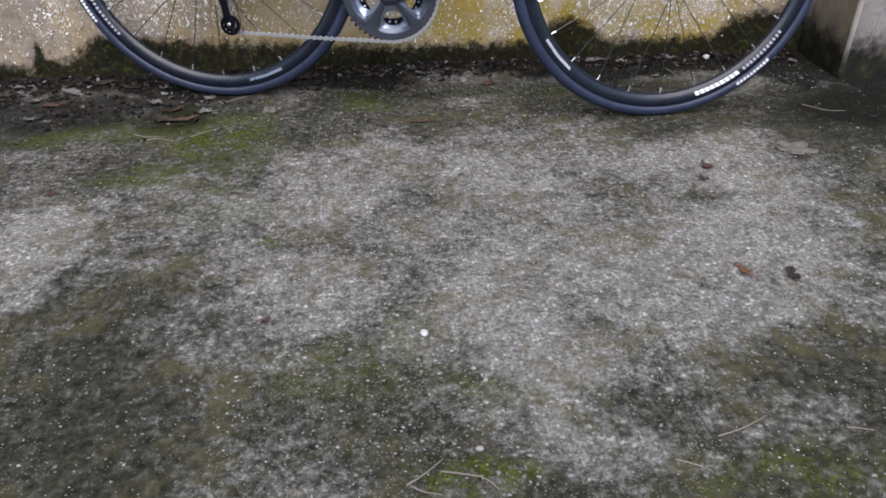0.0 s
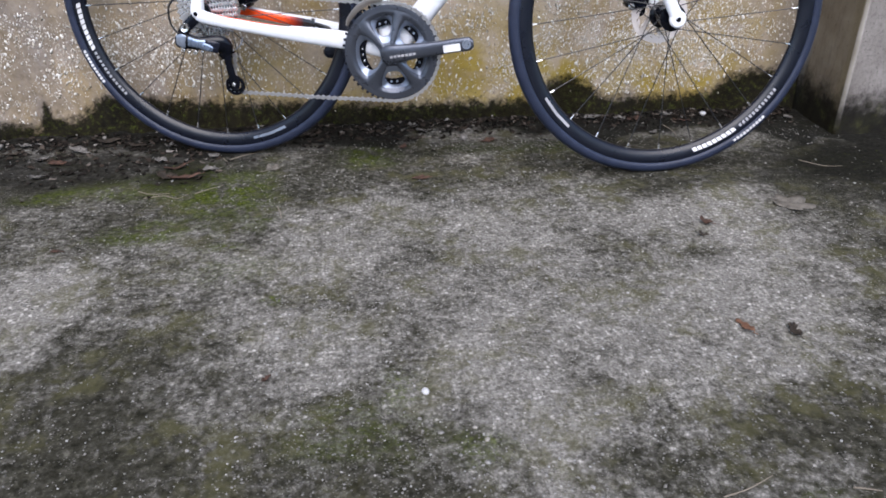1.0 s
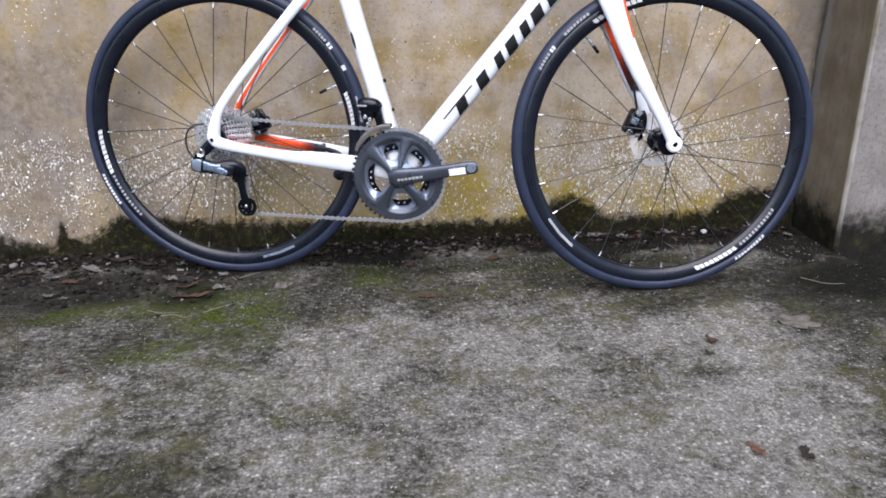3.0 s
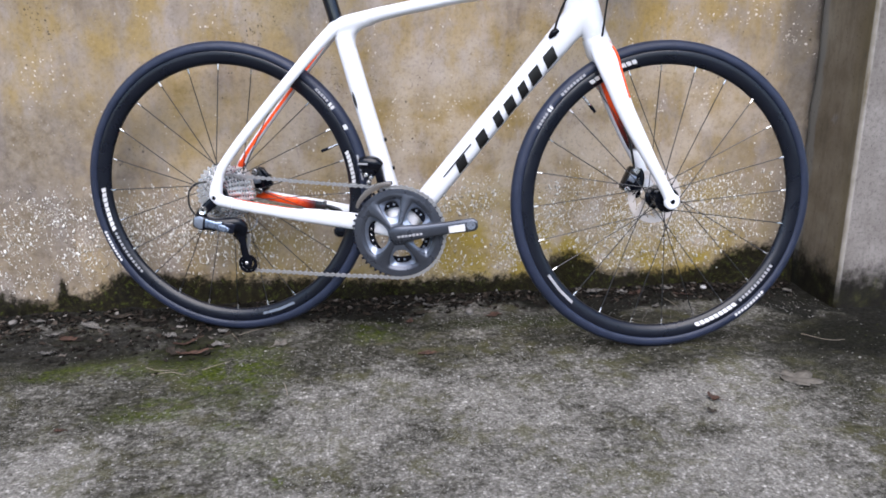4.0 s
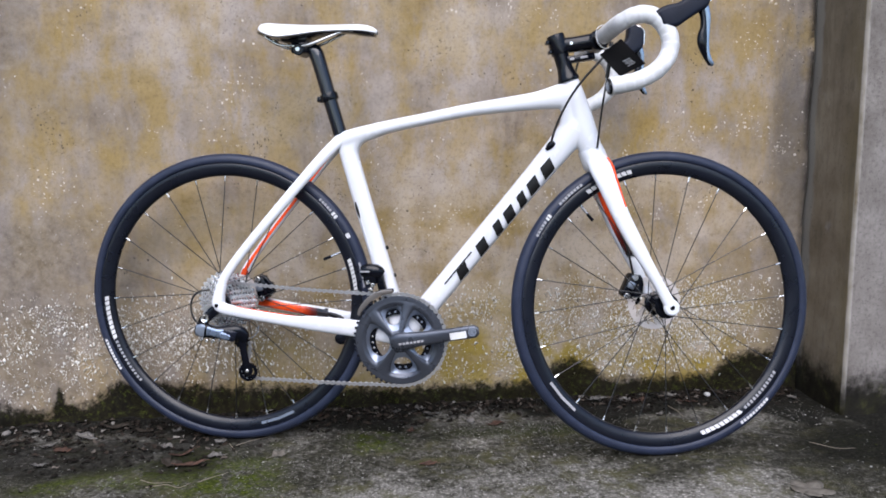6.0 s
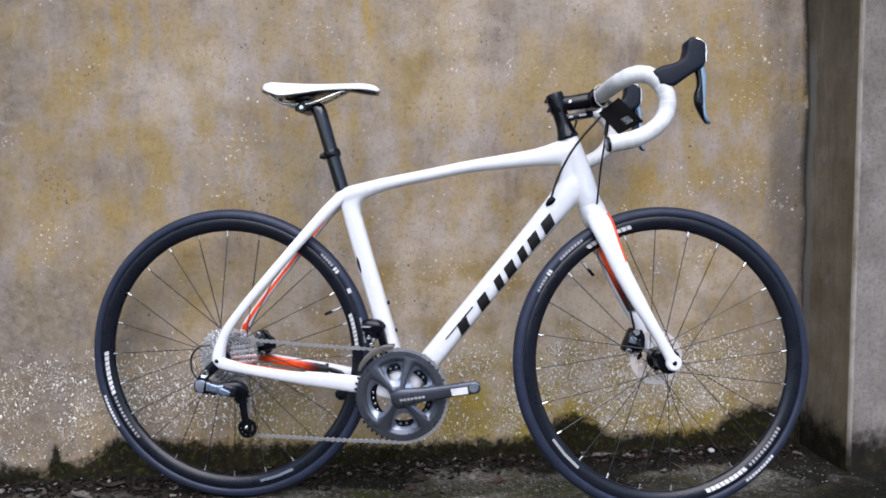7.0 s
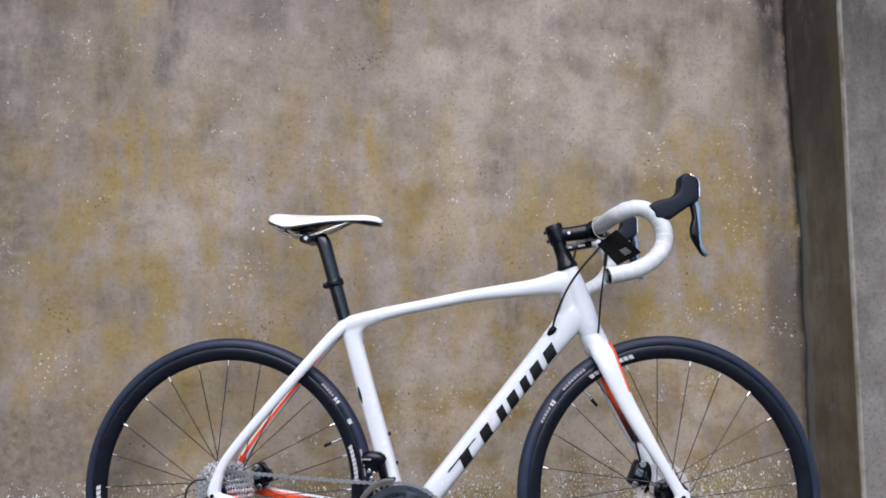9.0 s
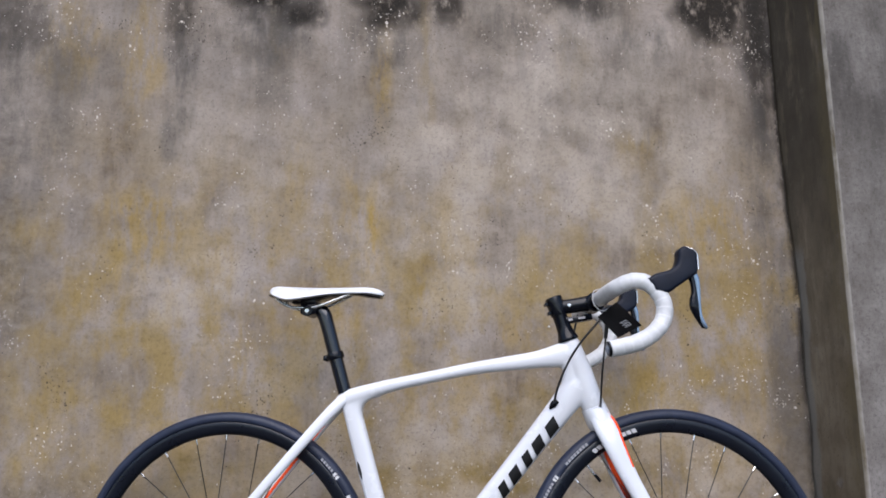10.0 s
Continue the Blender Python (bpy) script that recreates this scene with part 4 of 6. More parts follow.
# hollow-forged arms: between each two arms the face dips round an opening
ARMS = (10, 77, 134, 241, 313, 370)
STEPS = ((0.0, 0.0190), (0.03, 0.0165), (0.16, 0.0125), (0.34, 0.0062), (0.44, 0.0030), (0.56, 0.0010), (0.68, 0.0), (1.0, 0.0))


def spider_face(steps):
    bm = bmesh.new()
    for a0, a1 in zip(ARMS, ARMS[1:]):
        mid, half = (a0 + a1) / 2, (a1 - a0) / 2
        r_in = 0.022 if half > 50 else 0.038
        inner = half * (0.68 if half > 50 else 0.60)
        rows = []
        for step, dip in steps:
            row = []
            for q in range(48):
                c, sn = math.cos(2 * math.pi * q / 48), math.sin(2 * math.pi * q / 48)
                hole = Vector((mid + inner * math.copysign(abs(c) ** 0.8, c), (0.071 + r_in) / 2 + (0.071 - r_in) / 2 * math.copysign(abs(sn) ** 0.8, sn)))
                big = max(abs(c), abs(sn))
                out = Vector((mid + half * c / big, 0.0490 + 0.0490 * sn / big))
                deg, r = hole.lerp(out, step)
                face = float(np.interp(r, [0, 0.02, 0.04, 0.06, 0.078, 0.09, 0.098], [0.0655, 0.0645, 0.0605, 0.0570, 0.0535, 0.0525, 0.0495]))
                row.append(bm.verts.new(ring_pt(r, deg, face - dip * (0.32 + 0.68 * max(0.0, sn)))))
            rows.append(row)
        for a, b in zip(rows, rows[1:]):
            for q in range(48):
                bm.faces.new((a[q], a[(q + 1) % 48], b[(q + 1) % 48], b[q]))
    bmesh.ops.remove_doubles(bm, verts=bm.verts, dist=0.0002)
    bmesh.ops.recalc_face_normals(bm, faces=bm.faces)
    if sum(f.normal.y for f in bm.faces) > 0:
        bmesh.ops.reverse_faces(bm, faces=bm.faces)
    geo = bmesh.ops.extrude_face_region(bm, geom=bm.faces[:])
    bmesh.ops.translate(bm, vec=(0, 0.002, 0), verts=[v for v in geo["geom"] if isinstance(v, bmesh.types.BMVert)])
    bmesh.ops.recalc_face_normals(bm, faces=bm.faces)
    return bm


bpart("spider", spider_face(STEPS[3:]), CRANK_GREY, crank, "dark satin hollow spider with rounded openings", crisp=60)
# the hollows' paler grey paints in the sky light that their slopes catch
bpart("spider_dish", spider_face(STEPS[:4]), SKYLIT_GREY, crank, "hollows round the openings, sky light painted in as paler blue-grey", crisp=60)
bm = bmesh.new()
end = ring_pt(0.170, 10, 0.076)
add_loft(bm, [(*ring_pt(-0.018, 10, 0.062), 0.006, 0.014), (*ring_pt(0.0, 10, 0.064), 0.009, 0.0205), (*ring_pt(0.05, 10, 0.067), 0.0085, 0.0165), (*ring_pt(0.11, 10, 0.071), 0.0075, 0.0145), (*ring_pt(0.165, 10, 0.075), 0.0065, 0.0145), (*ring_pt(0.176, 10, 0.0755), 0.006, 0.0135), (*ring_pt(0.1835, 10, 0.0755), 0.005, 0.007)], 5, 18, 2.6)
arm = bpart("crank_arm", bm, CRANK_GREY, crank, "dark grey right crank arm without pedal")
bm = bmesh.new()
add_ring(bm, (end[0] - 0.001, -0.0815, end[2]), [(0.0095, -0.0012), (0.0095, 0.0012), (0.0058, 0.0012), (0.0058, -0.0012)], 24)
add_disc(bm, (end[0] - 0.001, -0.0812, end[2]), 0.0052, 0.001, 16)
bpart("pedal_thread", bm, GREY, crank)
bm = bmesh.new()
add_loft(bm, [(*ring_pt(0.0, 190, -0.062), 0.008, 0.0205), (*ring_pt(0.05, 190, -0.067), 0.008, 0.0165), (*ring_pt(0.11, 190, -0.071), 0.0075, 0.0145), (*ring_pt(0.17, 190, -0.075), 0.0065, 0.0145), (*ring_pt(0.1835, 190, -0.0755), 0.005, 0.007)], 5, 16, 2.6)
bpart("crank_arm", bm, DARK_GREY, crank)

for deg in (175, 187, 199, 211, 223, -80, -92, -104, -30, -18, 40, 52, 100, 112, 124):
    bm = bmesh.new()
    add_disc(bm, ring_pt(0.0645, deg, 0.0405), 0.0026, 0.003, 10, bevel=0.0006)
    bpart("ring_stud", bm, SILVER if deg > 160 else GREY, crank)
# label bar along the arm and a white sticker near its end
arm_dir, arm_up = Vector((math.cos(CRANK), 0, math.sin(CRANK))), Vector((-math.sin(CRANK), 0, math.cos(CRANK)))
arm_m = Matrix((( *[arm_dir.x, 0, arm_up.x], 0), (0, 1, 0, 0), (arm_dir.z, 0, arm_up.z, 0), (0, 0, 0, 1)))
for i in range(7):
    bm = bmesh.new()
    c = Vector(BB) + arm_dir * (0.004 + 0.0085 * i) + arm_up * -0.004
    add_box(bm, (0.0062, 0.001, 0.005), Matrix.Translation((c.x, -0.0733 - 0.00058 * i, c.z)) @ arm_m, 0.0003, 1)
    bpart("mark_or_glint", bm, GREY_MARK, arm)
bm = bmesh.new()
c = Vector(BB) + arm_dir * 0.137 + arm_up * -0.003
add_box(bm, (0.037, 0.0012, 0.0155), Matrix.Translation((c.x, -0.0806, c.z)) @ arm_m @ pose(0, 0, 0, 0, 0, -3.5), 0.0004, 1)
bpart("sticker", bm, MARK, arm, "white rectangular sticker")


# cassette: toothed sprockets from large to small
def sprocket(r, w, teeth):
    bm = bmesh.new()
    n = teeth * 4
    rings = []
    for y in (-w - 0.0009, -w + 0.0009):
        outer = [r + (0.0022 if i % 4 in (0, 1) else -0.0028) for i in range(n)]
        rings.append(([bm.verts.new((q * math.cos(2 * math.pi * i / n), y, WHEEL_R + q * math.sin(2 * math.pi * i / n))) for i, q in enumerate(outer)],
                      [bm.verts.new((max(0.014, r - 0.0050) * math.cos(2 * math.pi * i / n), y, WHEEL_R + max(0.014, r - 0.0050) * math.sin(2 * math.pi * i / n))) for i in range(n)]))
    (a, b), (c, d) = rings
    for i in range(n):
        j = (i + 1) % n
        for q in ((a[i], a[j], c[j], c[i]), (b[j], b[i], d[i], d[j]), (a[j], a[i], b[i], b[j]), (c[i], c[j], d[j], d[i])):
            bm.faces.new(q)
    return bm


bm = bmesh.new()
for i in range(10):
    add_disc(bm, (0, -0.0235 - 0.0031 * i, WHEEL_R), max(0.0165, 0.0615 - 0.0049 * i), 0.0008, 40)
bpart("spacer", bm, CRANK_GREY, rear, "grey spacers between the sprockets")
bm = bmesh.new()
add_disc(bm, (0, -0.036, WHEEL_R), 0.0165, 0.034, 24, bevel=0.001)
bpart("freehub", bm, BLACK, rear)
for i in range(10):
    r = 0.0685 - 0.0049 * i
    ob = bpart("cassette" if i == 0 else "sprocket", sprocket(r, 0.022 + 0.0031 * i, max(11, int(2 * math.pi * r / 0.0127))), STEEL, rear, "steel cassette of ten toothed sprockets" if i == 0 else "", crisp=20)

# front derailleur
CAGE_STEEL = plain("worn_cage_steel", (0.22, 0.2, 0.185), 0.35, 0.7)
bm = bmesh.new()
add_loft(bm, [(0.326, -0.036, 0.417, 0.013, 0.013), (0.338, -0.037, 0.418, 0.016, 0.0165), (0.358, -0.037, 0.4165, 0.016, 0.0165), (0.369, -0.034, 0.409, 0.013, 0.013)], 4, 18, 2.6)
add_box(bm, (0.018, 0.024, 0.05), pose(0.367, -0.03, 0.393, 0, -14, 0), 0.005)
add_box(bm, (0.031, 0.03, 0.036), pose(0.345, -0.036, 0.405, 0, -6, 0), 0.007)
fd = bpart("front_derailleur", bm, BLACK, label="black electric front derailleur with steel cage")
bm = bmesh.new()
add_box(bm, (0.022, 0.004, 0.0035), pose(0.335, -0.0535, 0.4185, 0, 0, 0), 0.001)
bpart("mark_or_glint", bm, GREY_MARK, fd)
for x, z in ((0.341, 0.394), (0.352, 0.388), (0.347, 0.378)):
    bm = bmesh.new()
    add_disc(bm, (x, -0.046, z), 0.0048, 0.02, 12, bevel=0.001)
    bpart("pivot_pin", bm, SILVER, fd)
for w, mat in ((0.0575, CAGE_STEEL), (0.041, DARK_GREY)):
    bm = bmesh.new()
    keys = []
    for deg, r, h in ((148, 0.109, 0.003), (140, 0.1125, 0.005), (125, 0.1155, 0.0065), (110, 0.116, 0.006), (97, 0.1145, 0.004)):
        keys.append((*ring_pt(r, deg, w), 0.0012, h))
    add_loft(bm, keys, 5, 10, 4)
    bpart("cage_plate", bm, mat, fd)

# rear derailleur
bm = bmesh.new()
add_loft(bm, [(-0.052, -0.082, 0.289, 0.008, 0.010), (-0.045, -0.083, 0.287, 0.012, 0.0175), (-0.024, -0.085, 0.284, 0.013, 0.0165), (0.0, -0.086, 0.281, 0.012, 0.0145), (0.026, -0.084, 0.2815, 0.012, 0.0155), (0.042, -0.080, 0.279, 0.012, 0.0185), (0.053, -0.076, 0.272, 0.010, 0.0165), (0.057, -0.074, 0.258, 0.007, 0.009)], 5, 18, 2.6)
RD_BLUE = plain("blue_grey_anodised", (0.20, 0.255, 0.35), 0.26, 0.7)
rd = bpart("rear_derailleur", bm, BLACK, label="grey and black electric rear derailleur")
bm = bmesh.new()
add_loft(bm, [(-0.021, -0.0965, 0.286, 0.003, 0.0105), (0.0, -0.0985, 0.282, 0.003, 0.0085), (0.016, -0.097, 0.279, 0.003, 0.0115)], 4, 14, 3)
bpart("link_plate", bm, RD_BLUE, rd, "polished blue-grey link plate")
bm = bmesh.new()
add_loft(bm, [(-0.048, -0.0935, 0.2885, 0.002, 0.010), (-0.036, -0.096, 0.287, 0.0025, 0.0145), (-0.027, -0.0965, 0.2855, 0.002, 0.0125)], 4, 14, 3)
bpart("cover", bm, GREY, rd)
bm = bmesh.new()
add_loft(bm, [(0.002, -0.0990, 0.2800, 0.0015, 0.0060), (0.018, -0.0995, 0.2755, 0.002, 0.0078), (0.032, -0.0975, 0.2705, 0.0015, 0.0050)], 4, 14, 2.4)
bpart("link_plate", bm, RD_BLUE, rd, "blue-grey outer link")
for x, z, r in ((-0.036, 0.2665, 0.0046), (-0.024, 0.2625, 0.0038), (-0.010, 0.2620, 0.0050), (0.006, 0.2640, 0.0034)):
    bm = bmesh.new()
    add_disc(bm, (x, -0.090, z), r, 0.012, 14, bevel=0.001)
    bpart("adjuster_screw", bm, SILVER, rd)
bm = bmesh.new()
add_loft(bm, [(0.02, -0.0955, 0.2775, 0.0025, 0.0115), (0.034, -0.094, 0.275, 0.003, 0.0125), (0.043, -0.091, 0.272, 0.002, 0.0125)], 4, 14, 3)
bpart("cover", bm, DARK_GREY, rd)
bm = bmesh.new()
add_loft(bm, [(-0.006, -0.079, 0.332, 0.005, 0.012), (-0.02, -0.080, 0.320, 0.005, 0.0115), (-0.033, -0.081, 0.308, 0.005, 0.0115), (-0.04, -0.08, 0.296, 0.005, 0.011)], 4, 14, 2.4)
bpart("hanger", bm, BLACK, rd)
bm = bmesh.new()
add_ring(bm, (-0.029, -0.0875, 0.313), [(0.0088, -0.003), (0.0095, 0.002), (0.0034, 0.002), (0.0034, -0.001)], 24)
bpart("hanger_bolt", bm, SILVER, rd)
bm = bmesh.new()
add_loft(bm, [(0.052, -0.0755, 0.262, 0.004, 0.011), (0.055, -0.075, 0.235, 0.0035, 0.0085), (0.058, -0.073, 0.21, 0.0035, 0.0085), (0.061, -0.07, 0.19, 0.0035, 0.012), (0.062, -0.07, 0.178, 0.003, 0.008)], 5, 14, 2.6)
add_ring(bm, (0.062, -0.070, 0.186), [(0.022, -0.0015), (0.022, 0.0015), (0.0165, 0.0015), (0.0165, -0.0015)], 32)
cage = bpart("cage", bm, BLACK, rd, "black derailleur cage")


def pulley(x, z, w):
    bm = bmesh.new()
    n = 44
    rings = [[bm.verts.new((x + (0.0195 if i % 4 < 2 else 0.0165) * math.cos(2 * math.pi * i / n), y, z + (0.0195 if i % 4 < 2 else 0.0165) * math.sin(2 * math.pi * i / n))) for i in range(n)] for y in (-w - 0.002, -w + 0.002)]
    inner = [[bm.verts.new((x + 0.011 * math.cos(2 * math.pi * i / n), y, z + 0.011 * math.sin(2 * math.pi * i / n))) for i in range(n)] for y in (-w - 0.002, -w + 0.002)]
    for i in range(n):
        j = (i + 1) % n
        for q in ((rings[0][i], rings[0][j], rings[1][j], rings[1][i]), (rings[0][j], rings[0][i], inner[0][i], inner[0][j]), (rings[1][i], rings[1][j], inner[1][j], inner[1][i]), (inner[0][j], inner[0][i], inner[1][i], inner[1][j])):
            bm.faces.new(q)
    add_disc(bm, (x, -w, z), 0.007, 0.008, 14, bevel=0.001)
    return bm


bpart("pulley", pulley(0.062, 0.186, 0.062), BLACK, rd, crisp=20)
bpart("pulley", pulley(0.046, 0.256, 0.060), BLACK, rd, crisp=20)
bm = bmesh.new()
add_disc(bm, (0.061, -0.0755, 0.189), 0.0042, 0.004, 12, bevel=0.001)
bpart("pulley_bolt", bm, SILVER, rd)
bm = bmesh.new()
add_tube(bm, [(-0.043, -0.082, 0.293), (-0.060, -0.083, 0.318), (-0.061, -0.082, 0.352), (-0.045, -0.078, 0.372), (-0.02, -0.074, 0.376)], 0.0022)
bpart("wire", bm, CABLE, rd)
bm = bmesh.new()
add_tube(bm, [(0.05, -0.07, 0.258), (0.066, -0.066, 0.262), (0.083, -0.062, 0.276), (0.087, -0.06, 0.292)], 0.0011, 5, 6)
bpart("wire", bm, GREY, rd)

# chain: a link mesh shared by all the links
CHAIN_W = 0.047


def chain_path():
    """Points each half inch along the chain's side view, clockwise from the cassette."""
    run = [(0.012, 0.388), (0.075, 0.3835), (0.2, 0.3745), (0.337, 0.3675), (0.385, 0.3665)]
    run += [(BB[0] + 0.1055 * math.cos(radians(a)), BB[2] + 0.1055 * math.sin(radians(a))) for a in range(98, -98, -7)]
    run += [(0.35, 0.1575), (0.27, 0.159), (0.15, 0.1645), (0.075, 0.1675), (0.05, 0.172), (0.044, 0.185), (0.05, 0.199), (0.058, 0.212), (0.064, 0.24), (0.062, 0.258), (0.05, 0.272)]
    fine = [np.array(p) for p in catmull(run, 10)]
    out, left = [fine[0]], 0.0127
    for a, b in zip(fine, fine[1:]):
        d = np.linalg.norm(b - a)
        while d >= left > 0:
            a = a + (b - a) * left / d
            d -= left
            out.append(a)
            left = 0.0127
        left -= d
    return out


def link_mesh(half):
    bm = bmesh.new()
    for w in (-half, half):
        prof = [(-0.0106, 0.0), (-0.0090, 0.0036), (-0.0056, 0.0042), (0, 0.0016), (0.0056, 0.0042), (0.0090, 0.0036), (0.0106, 0), (0.0090, -0.0036), (0.0056, -0.0042), (0, -0.0016), (-0.0056, -0.0042), (-0.0090, -0.0036)]
        a = [bm.verts.new((x, w - 0.0005, z)) for x, z in prof]
        b = [bm.verts.new((x, w + 0.0005, z)) for x, z in prof]
        bm.faces.new(a[::-1]), bm.faces.new(b)
        for i in range(12):
            bm.faces.new((a[i], a[(i + 1) % 12], b[(i + 1) % 12], b[i]))
    add_disc(bm, (-0.00635, 0, 0), 0.0037, half * 2.2, 8)
    add_disc(bm, (0.00635, 0, 0), 0.0037, half * 2.2, 8)
    return bm


chain = None
shared = {}
points = chain_path()
for i, (a, b) in enumerate(zip(points, points[1:])):
    half = 0.0027 if i % 2 else 0.0036
    if half not in shared:
        ob = bpart("chain" if chain is None else "chain_link", link_mesh(half), CHAIN, None if chain is None else chain, "grey steel chain" if chain is None else "", crisp=30)
        shared[half] = ob.data
    else:
        ob = new("chain_link", shared[half])
    chain = chain or ob
    mid, way = (a + b) / 2, b - a
    top = 0.045 - 0.004 * min(1, max(0, (0.3 - mid[0]) / 0.3)) if mid[1] > 0.3 else CHAIN_W + 0.012 * min(1, max(0, (0.35 - mid[0]) / 0.3))
    here = Matrix.Translation((mid[0], -top, mid[1])) @ Matrix.Rotation(-math.atan2(way[1], way[0]), 4, "Y")
    if ob is chain:
        chain_m, ob.matrix_basis = here, here
    else:
        ob.parent = chain
        ob.matrix_basis = chain_m.inverted() @ here

# brake calipers
for nm, centre, turn, steer in (("rear", (0.060, 0.052, 0.362), -12, False), ("front", (0.943, 0.056, 0.380), 24, True)):
    bm = bmesh.new()
    m = Matrix.Translation(centre) @ Matrix.Rotation(radians(turn), 4, "Y")
    add_box(bm, (0.030, 0.034, 0.058), m, 0.008)
    add_box(bm, (0.018, 0.03, 0.03), m @ pose(0.017, 0, -0.006), 0.005)
    if steer:
        add_box(bm, (0.03, 0.022, 0.018), m @ pose(0.022, 0, -0.022, 0, 20, 0), 0.006)
    cal = bpart("brake_caliper", bm, BLACK, label="black hydraulic brake caliper", steer=steer)
    for dz, r in ((0.022, 0.0076), (-0.025, 0.0072)):
        bm = bmesh.new()
        c = m @ Vector((-0.002, -0.019, dz))
        add_disc(bm, c, r, 0.006, 14, bevel=0.0012)
        bpart("bolt", bm, SILVER, cal, steer=steer)
    bm = bmesh.new()
    add_box(bm, (0.016, 0.006, 0.016), m @ pose(-0.002, -0.0185, 0.002), 0.002)
    bpart("cover", bm, GREY, cal, steer=steer)
    bm = bmesh.new()
    add_loft(bm, [(*(m @ Vector((0.006, -0.012, 0.030))), 0.003, 0.004), (*(m @ Vector((0.016, -0.012, 0.020))), 0.004, 0.006), (*(m @ Vector((0.024, -0.012, 0.002))), 0.004, 0.006), (*(m @ Vector((0.027, -0.012, -0.018))), 0.003, 0.004)], 4, 12, 2.4)
    bpart("bracket", bm, BLACK, cal, steer=steer)
bm = bmesh.new()
add_tube(bm, [(0.944, 0.034, 0.408), (0.938, 0.031, 0.432), (0.930, 0.030, 0.464), (0.919, 0.030, 0.495), (0.906, 0.030, 0.525)], 0.0026)
bpart("brake_hose", bm, CABLE, fork, steer=True)

# valves
for centre, deg, steer, rim in (((0, 0, WHEEL_R), 23, False, rear), ((WHEEL_BASE, 0, WHEEL_R), 130, True, front)):
    way = Vector((math.cos(radians(deg)), 0, math.sin(radians(deg))))
    o = Vector(centre)
    bm = bmesh.new()
    add_tube(bm, [o + way * 0.292, o + way * 0.275, o + way * 0.262], 0.003, 1, 10)
    bpart("valve_stem", bm, SILVER, rim, steer=steer)
    bm = bmesh.new()
    add_tube(bm, [o + way * 0.266, o + way * 0.255, o + way * 0.247], 0.0036, 1, 10)
    bpart("valve_cap", bm, BLACK, rim, steer=steer)


# markings on rims and tyres: plain blocks in place of names; one streak is a painted reflection
def arc_marks(centre, steer, parent, r, half, w, start, end, count, mat, fill=0.75, slant=0.0):
    step = (end - start) / count
    for i in range(count):
        a0, a1 = start + step * i, start + step * (i + fill)
        bm = bmesh.new()
        vs = []
        for rr, lean in ((r - half, 0.0), (r + half, slant)):
            row = []
            for k in range(3):
                a = radians(a0 + (a1 - a0) * k / 2 + lean)
                row.append(bm.verts.new((centre[0] + rr * math.cos(a), w(rr), centre[2] + rr * math.sin(a))))
            vs.append(row)
        for k in range(2):
            bm.faces.new((vs[0][k], vs[0][k + 1], vs[1][k + 1], vs[1][k]))
        bmesh.ops.recalc_face_normals(bm, faces=bm.faces)
        geo = bmesh.ops.extrude_face_region(bm, geom=bm.faces[:])
        bmesh.ops.translate(bm, vec=(0, -0.0004, 0), verts=[v for v in geo["geom"] if isinstance(v, bmesh.types.BMVert)])
        bpart("mark_or_glint", bm, mat, parent, steer=steer)


def rim_side(r):
    """Lateral place of the rim's near face at a radius."""
    return -np.interp(r, [0.2925, 0.297, 0.303, 0.310, 0.3165], [0.0055, 0.0088, 0.0110, 0.0121, 0.0121]) - 0.0004


def tyre_side(r):
    return -0.0152 * math.sqrt(max(0, 1 - ((r - 0.3268) / 0.0152) ** 2)) - 0.0004


RC, FC = (0, 0, WHEEL_R), (WHEEL_BASE, 0, WHEEL_R)
arc_marks(FC, True, front, 0.3055, 0.0045, rim_side, -73, -53, 9, MARK, 0.8, 0.6)
arc_marks(FC, True, front, 0.3055, 0.0035, rim_side, -51, -30, 12, GREY_MARK, 0.6)
arc_marks(FC, True, front_tyre, 0.327, 0.0032, tyre_side, -56, -41, 10, MARK, 0.7)
arc_marks(FC, True, front, 0.3055, 0.0045, rim_side, 104, 125, 9, MARK, 0.8, 0.6)
arc_marks(FC, True, front_tyre, 0.327, 0.003, tyre_side, 145, 152, 5, GREY_MARK, 0.7)
arc_marks(FC, True, front_tyre, 0.327, 0.0045, tyre_side, 142, 144.5, 2, MARK, 0.7)
arc_marks(FC, True, front_tyre, 0.327, 0.003, tyre_side, 125, 137, 8, GREY_MARK, 0.7)
# one long grey streak: a reflection on the front rim, painted as a block
arc_marks(FC, True, front, 0.3055, 0.003, rim_side, -147, -131, 1, GREY_MARK, 1.0)
arc_marks(RC, False, rear, 0.3055, 0.0045, rim_side, 179, 199, 9, MARK, 0.8, 0.6)
arc_marks(RC, False, rear, 0.3055, 0.003, rim_side, 200, 222, 12, GREY_MARK, 0.6)
arc_marks(RC, False, rear_tyre, 0.327, 0.0032, tyre_side, 198, 212.5, 10, MARK, 0.7)
arc_marks(RC, False, rear, 0.3055, 0.0045, rim_side, 3, 19, 9, MARK, 0.8, 0.6)
arc_marks(RC, False, rear_tyre, 0.327, 0.003, tyre_side, 40, 47, 5, GREY_MARK, 0.7)
arc_marks(RC, False, rear_tyre, 0.327, 0.0045, tyre_side, 36.5, 39.5, 2, MARK, 0.7)
arc_marks(RC, False, rear_tyre, 0.327, 0.0045, tyre_side, 27, 29, 1, MARK, 1.0)
arc_marks(RC, False, rear_tyre, 0.327, 0.0025, tyre_side, 6, 17, 3, GREY_MARK, 0.8)
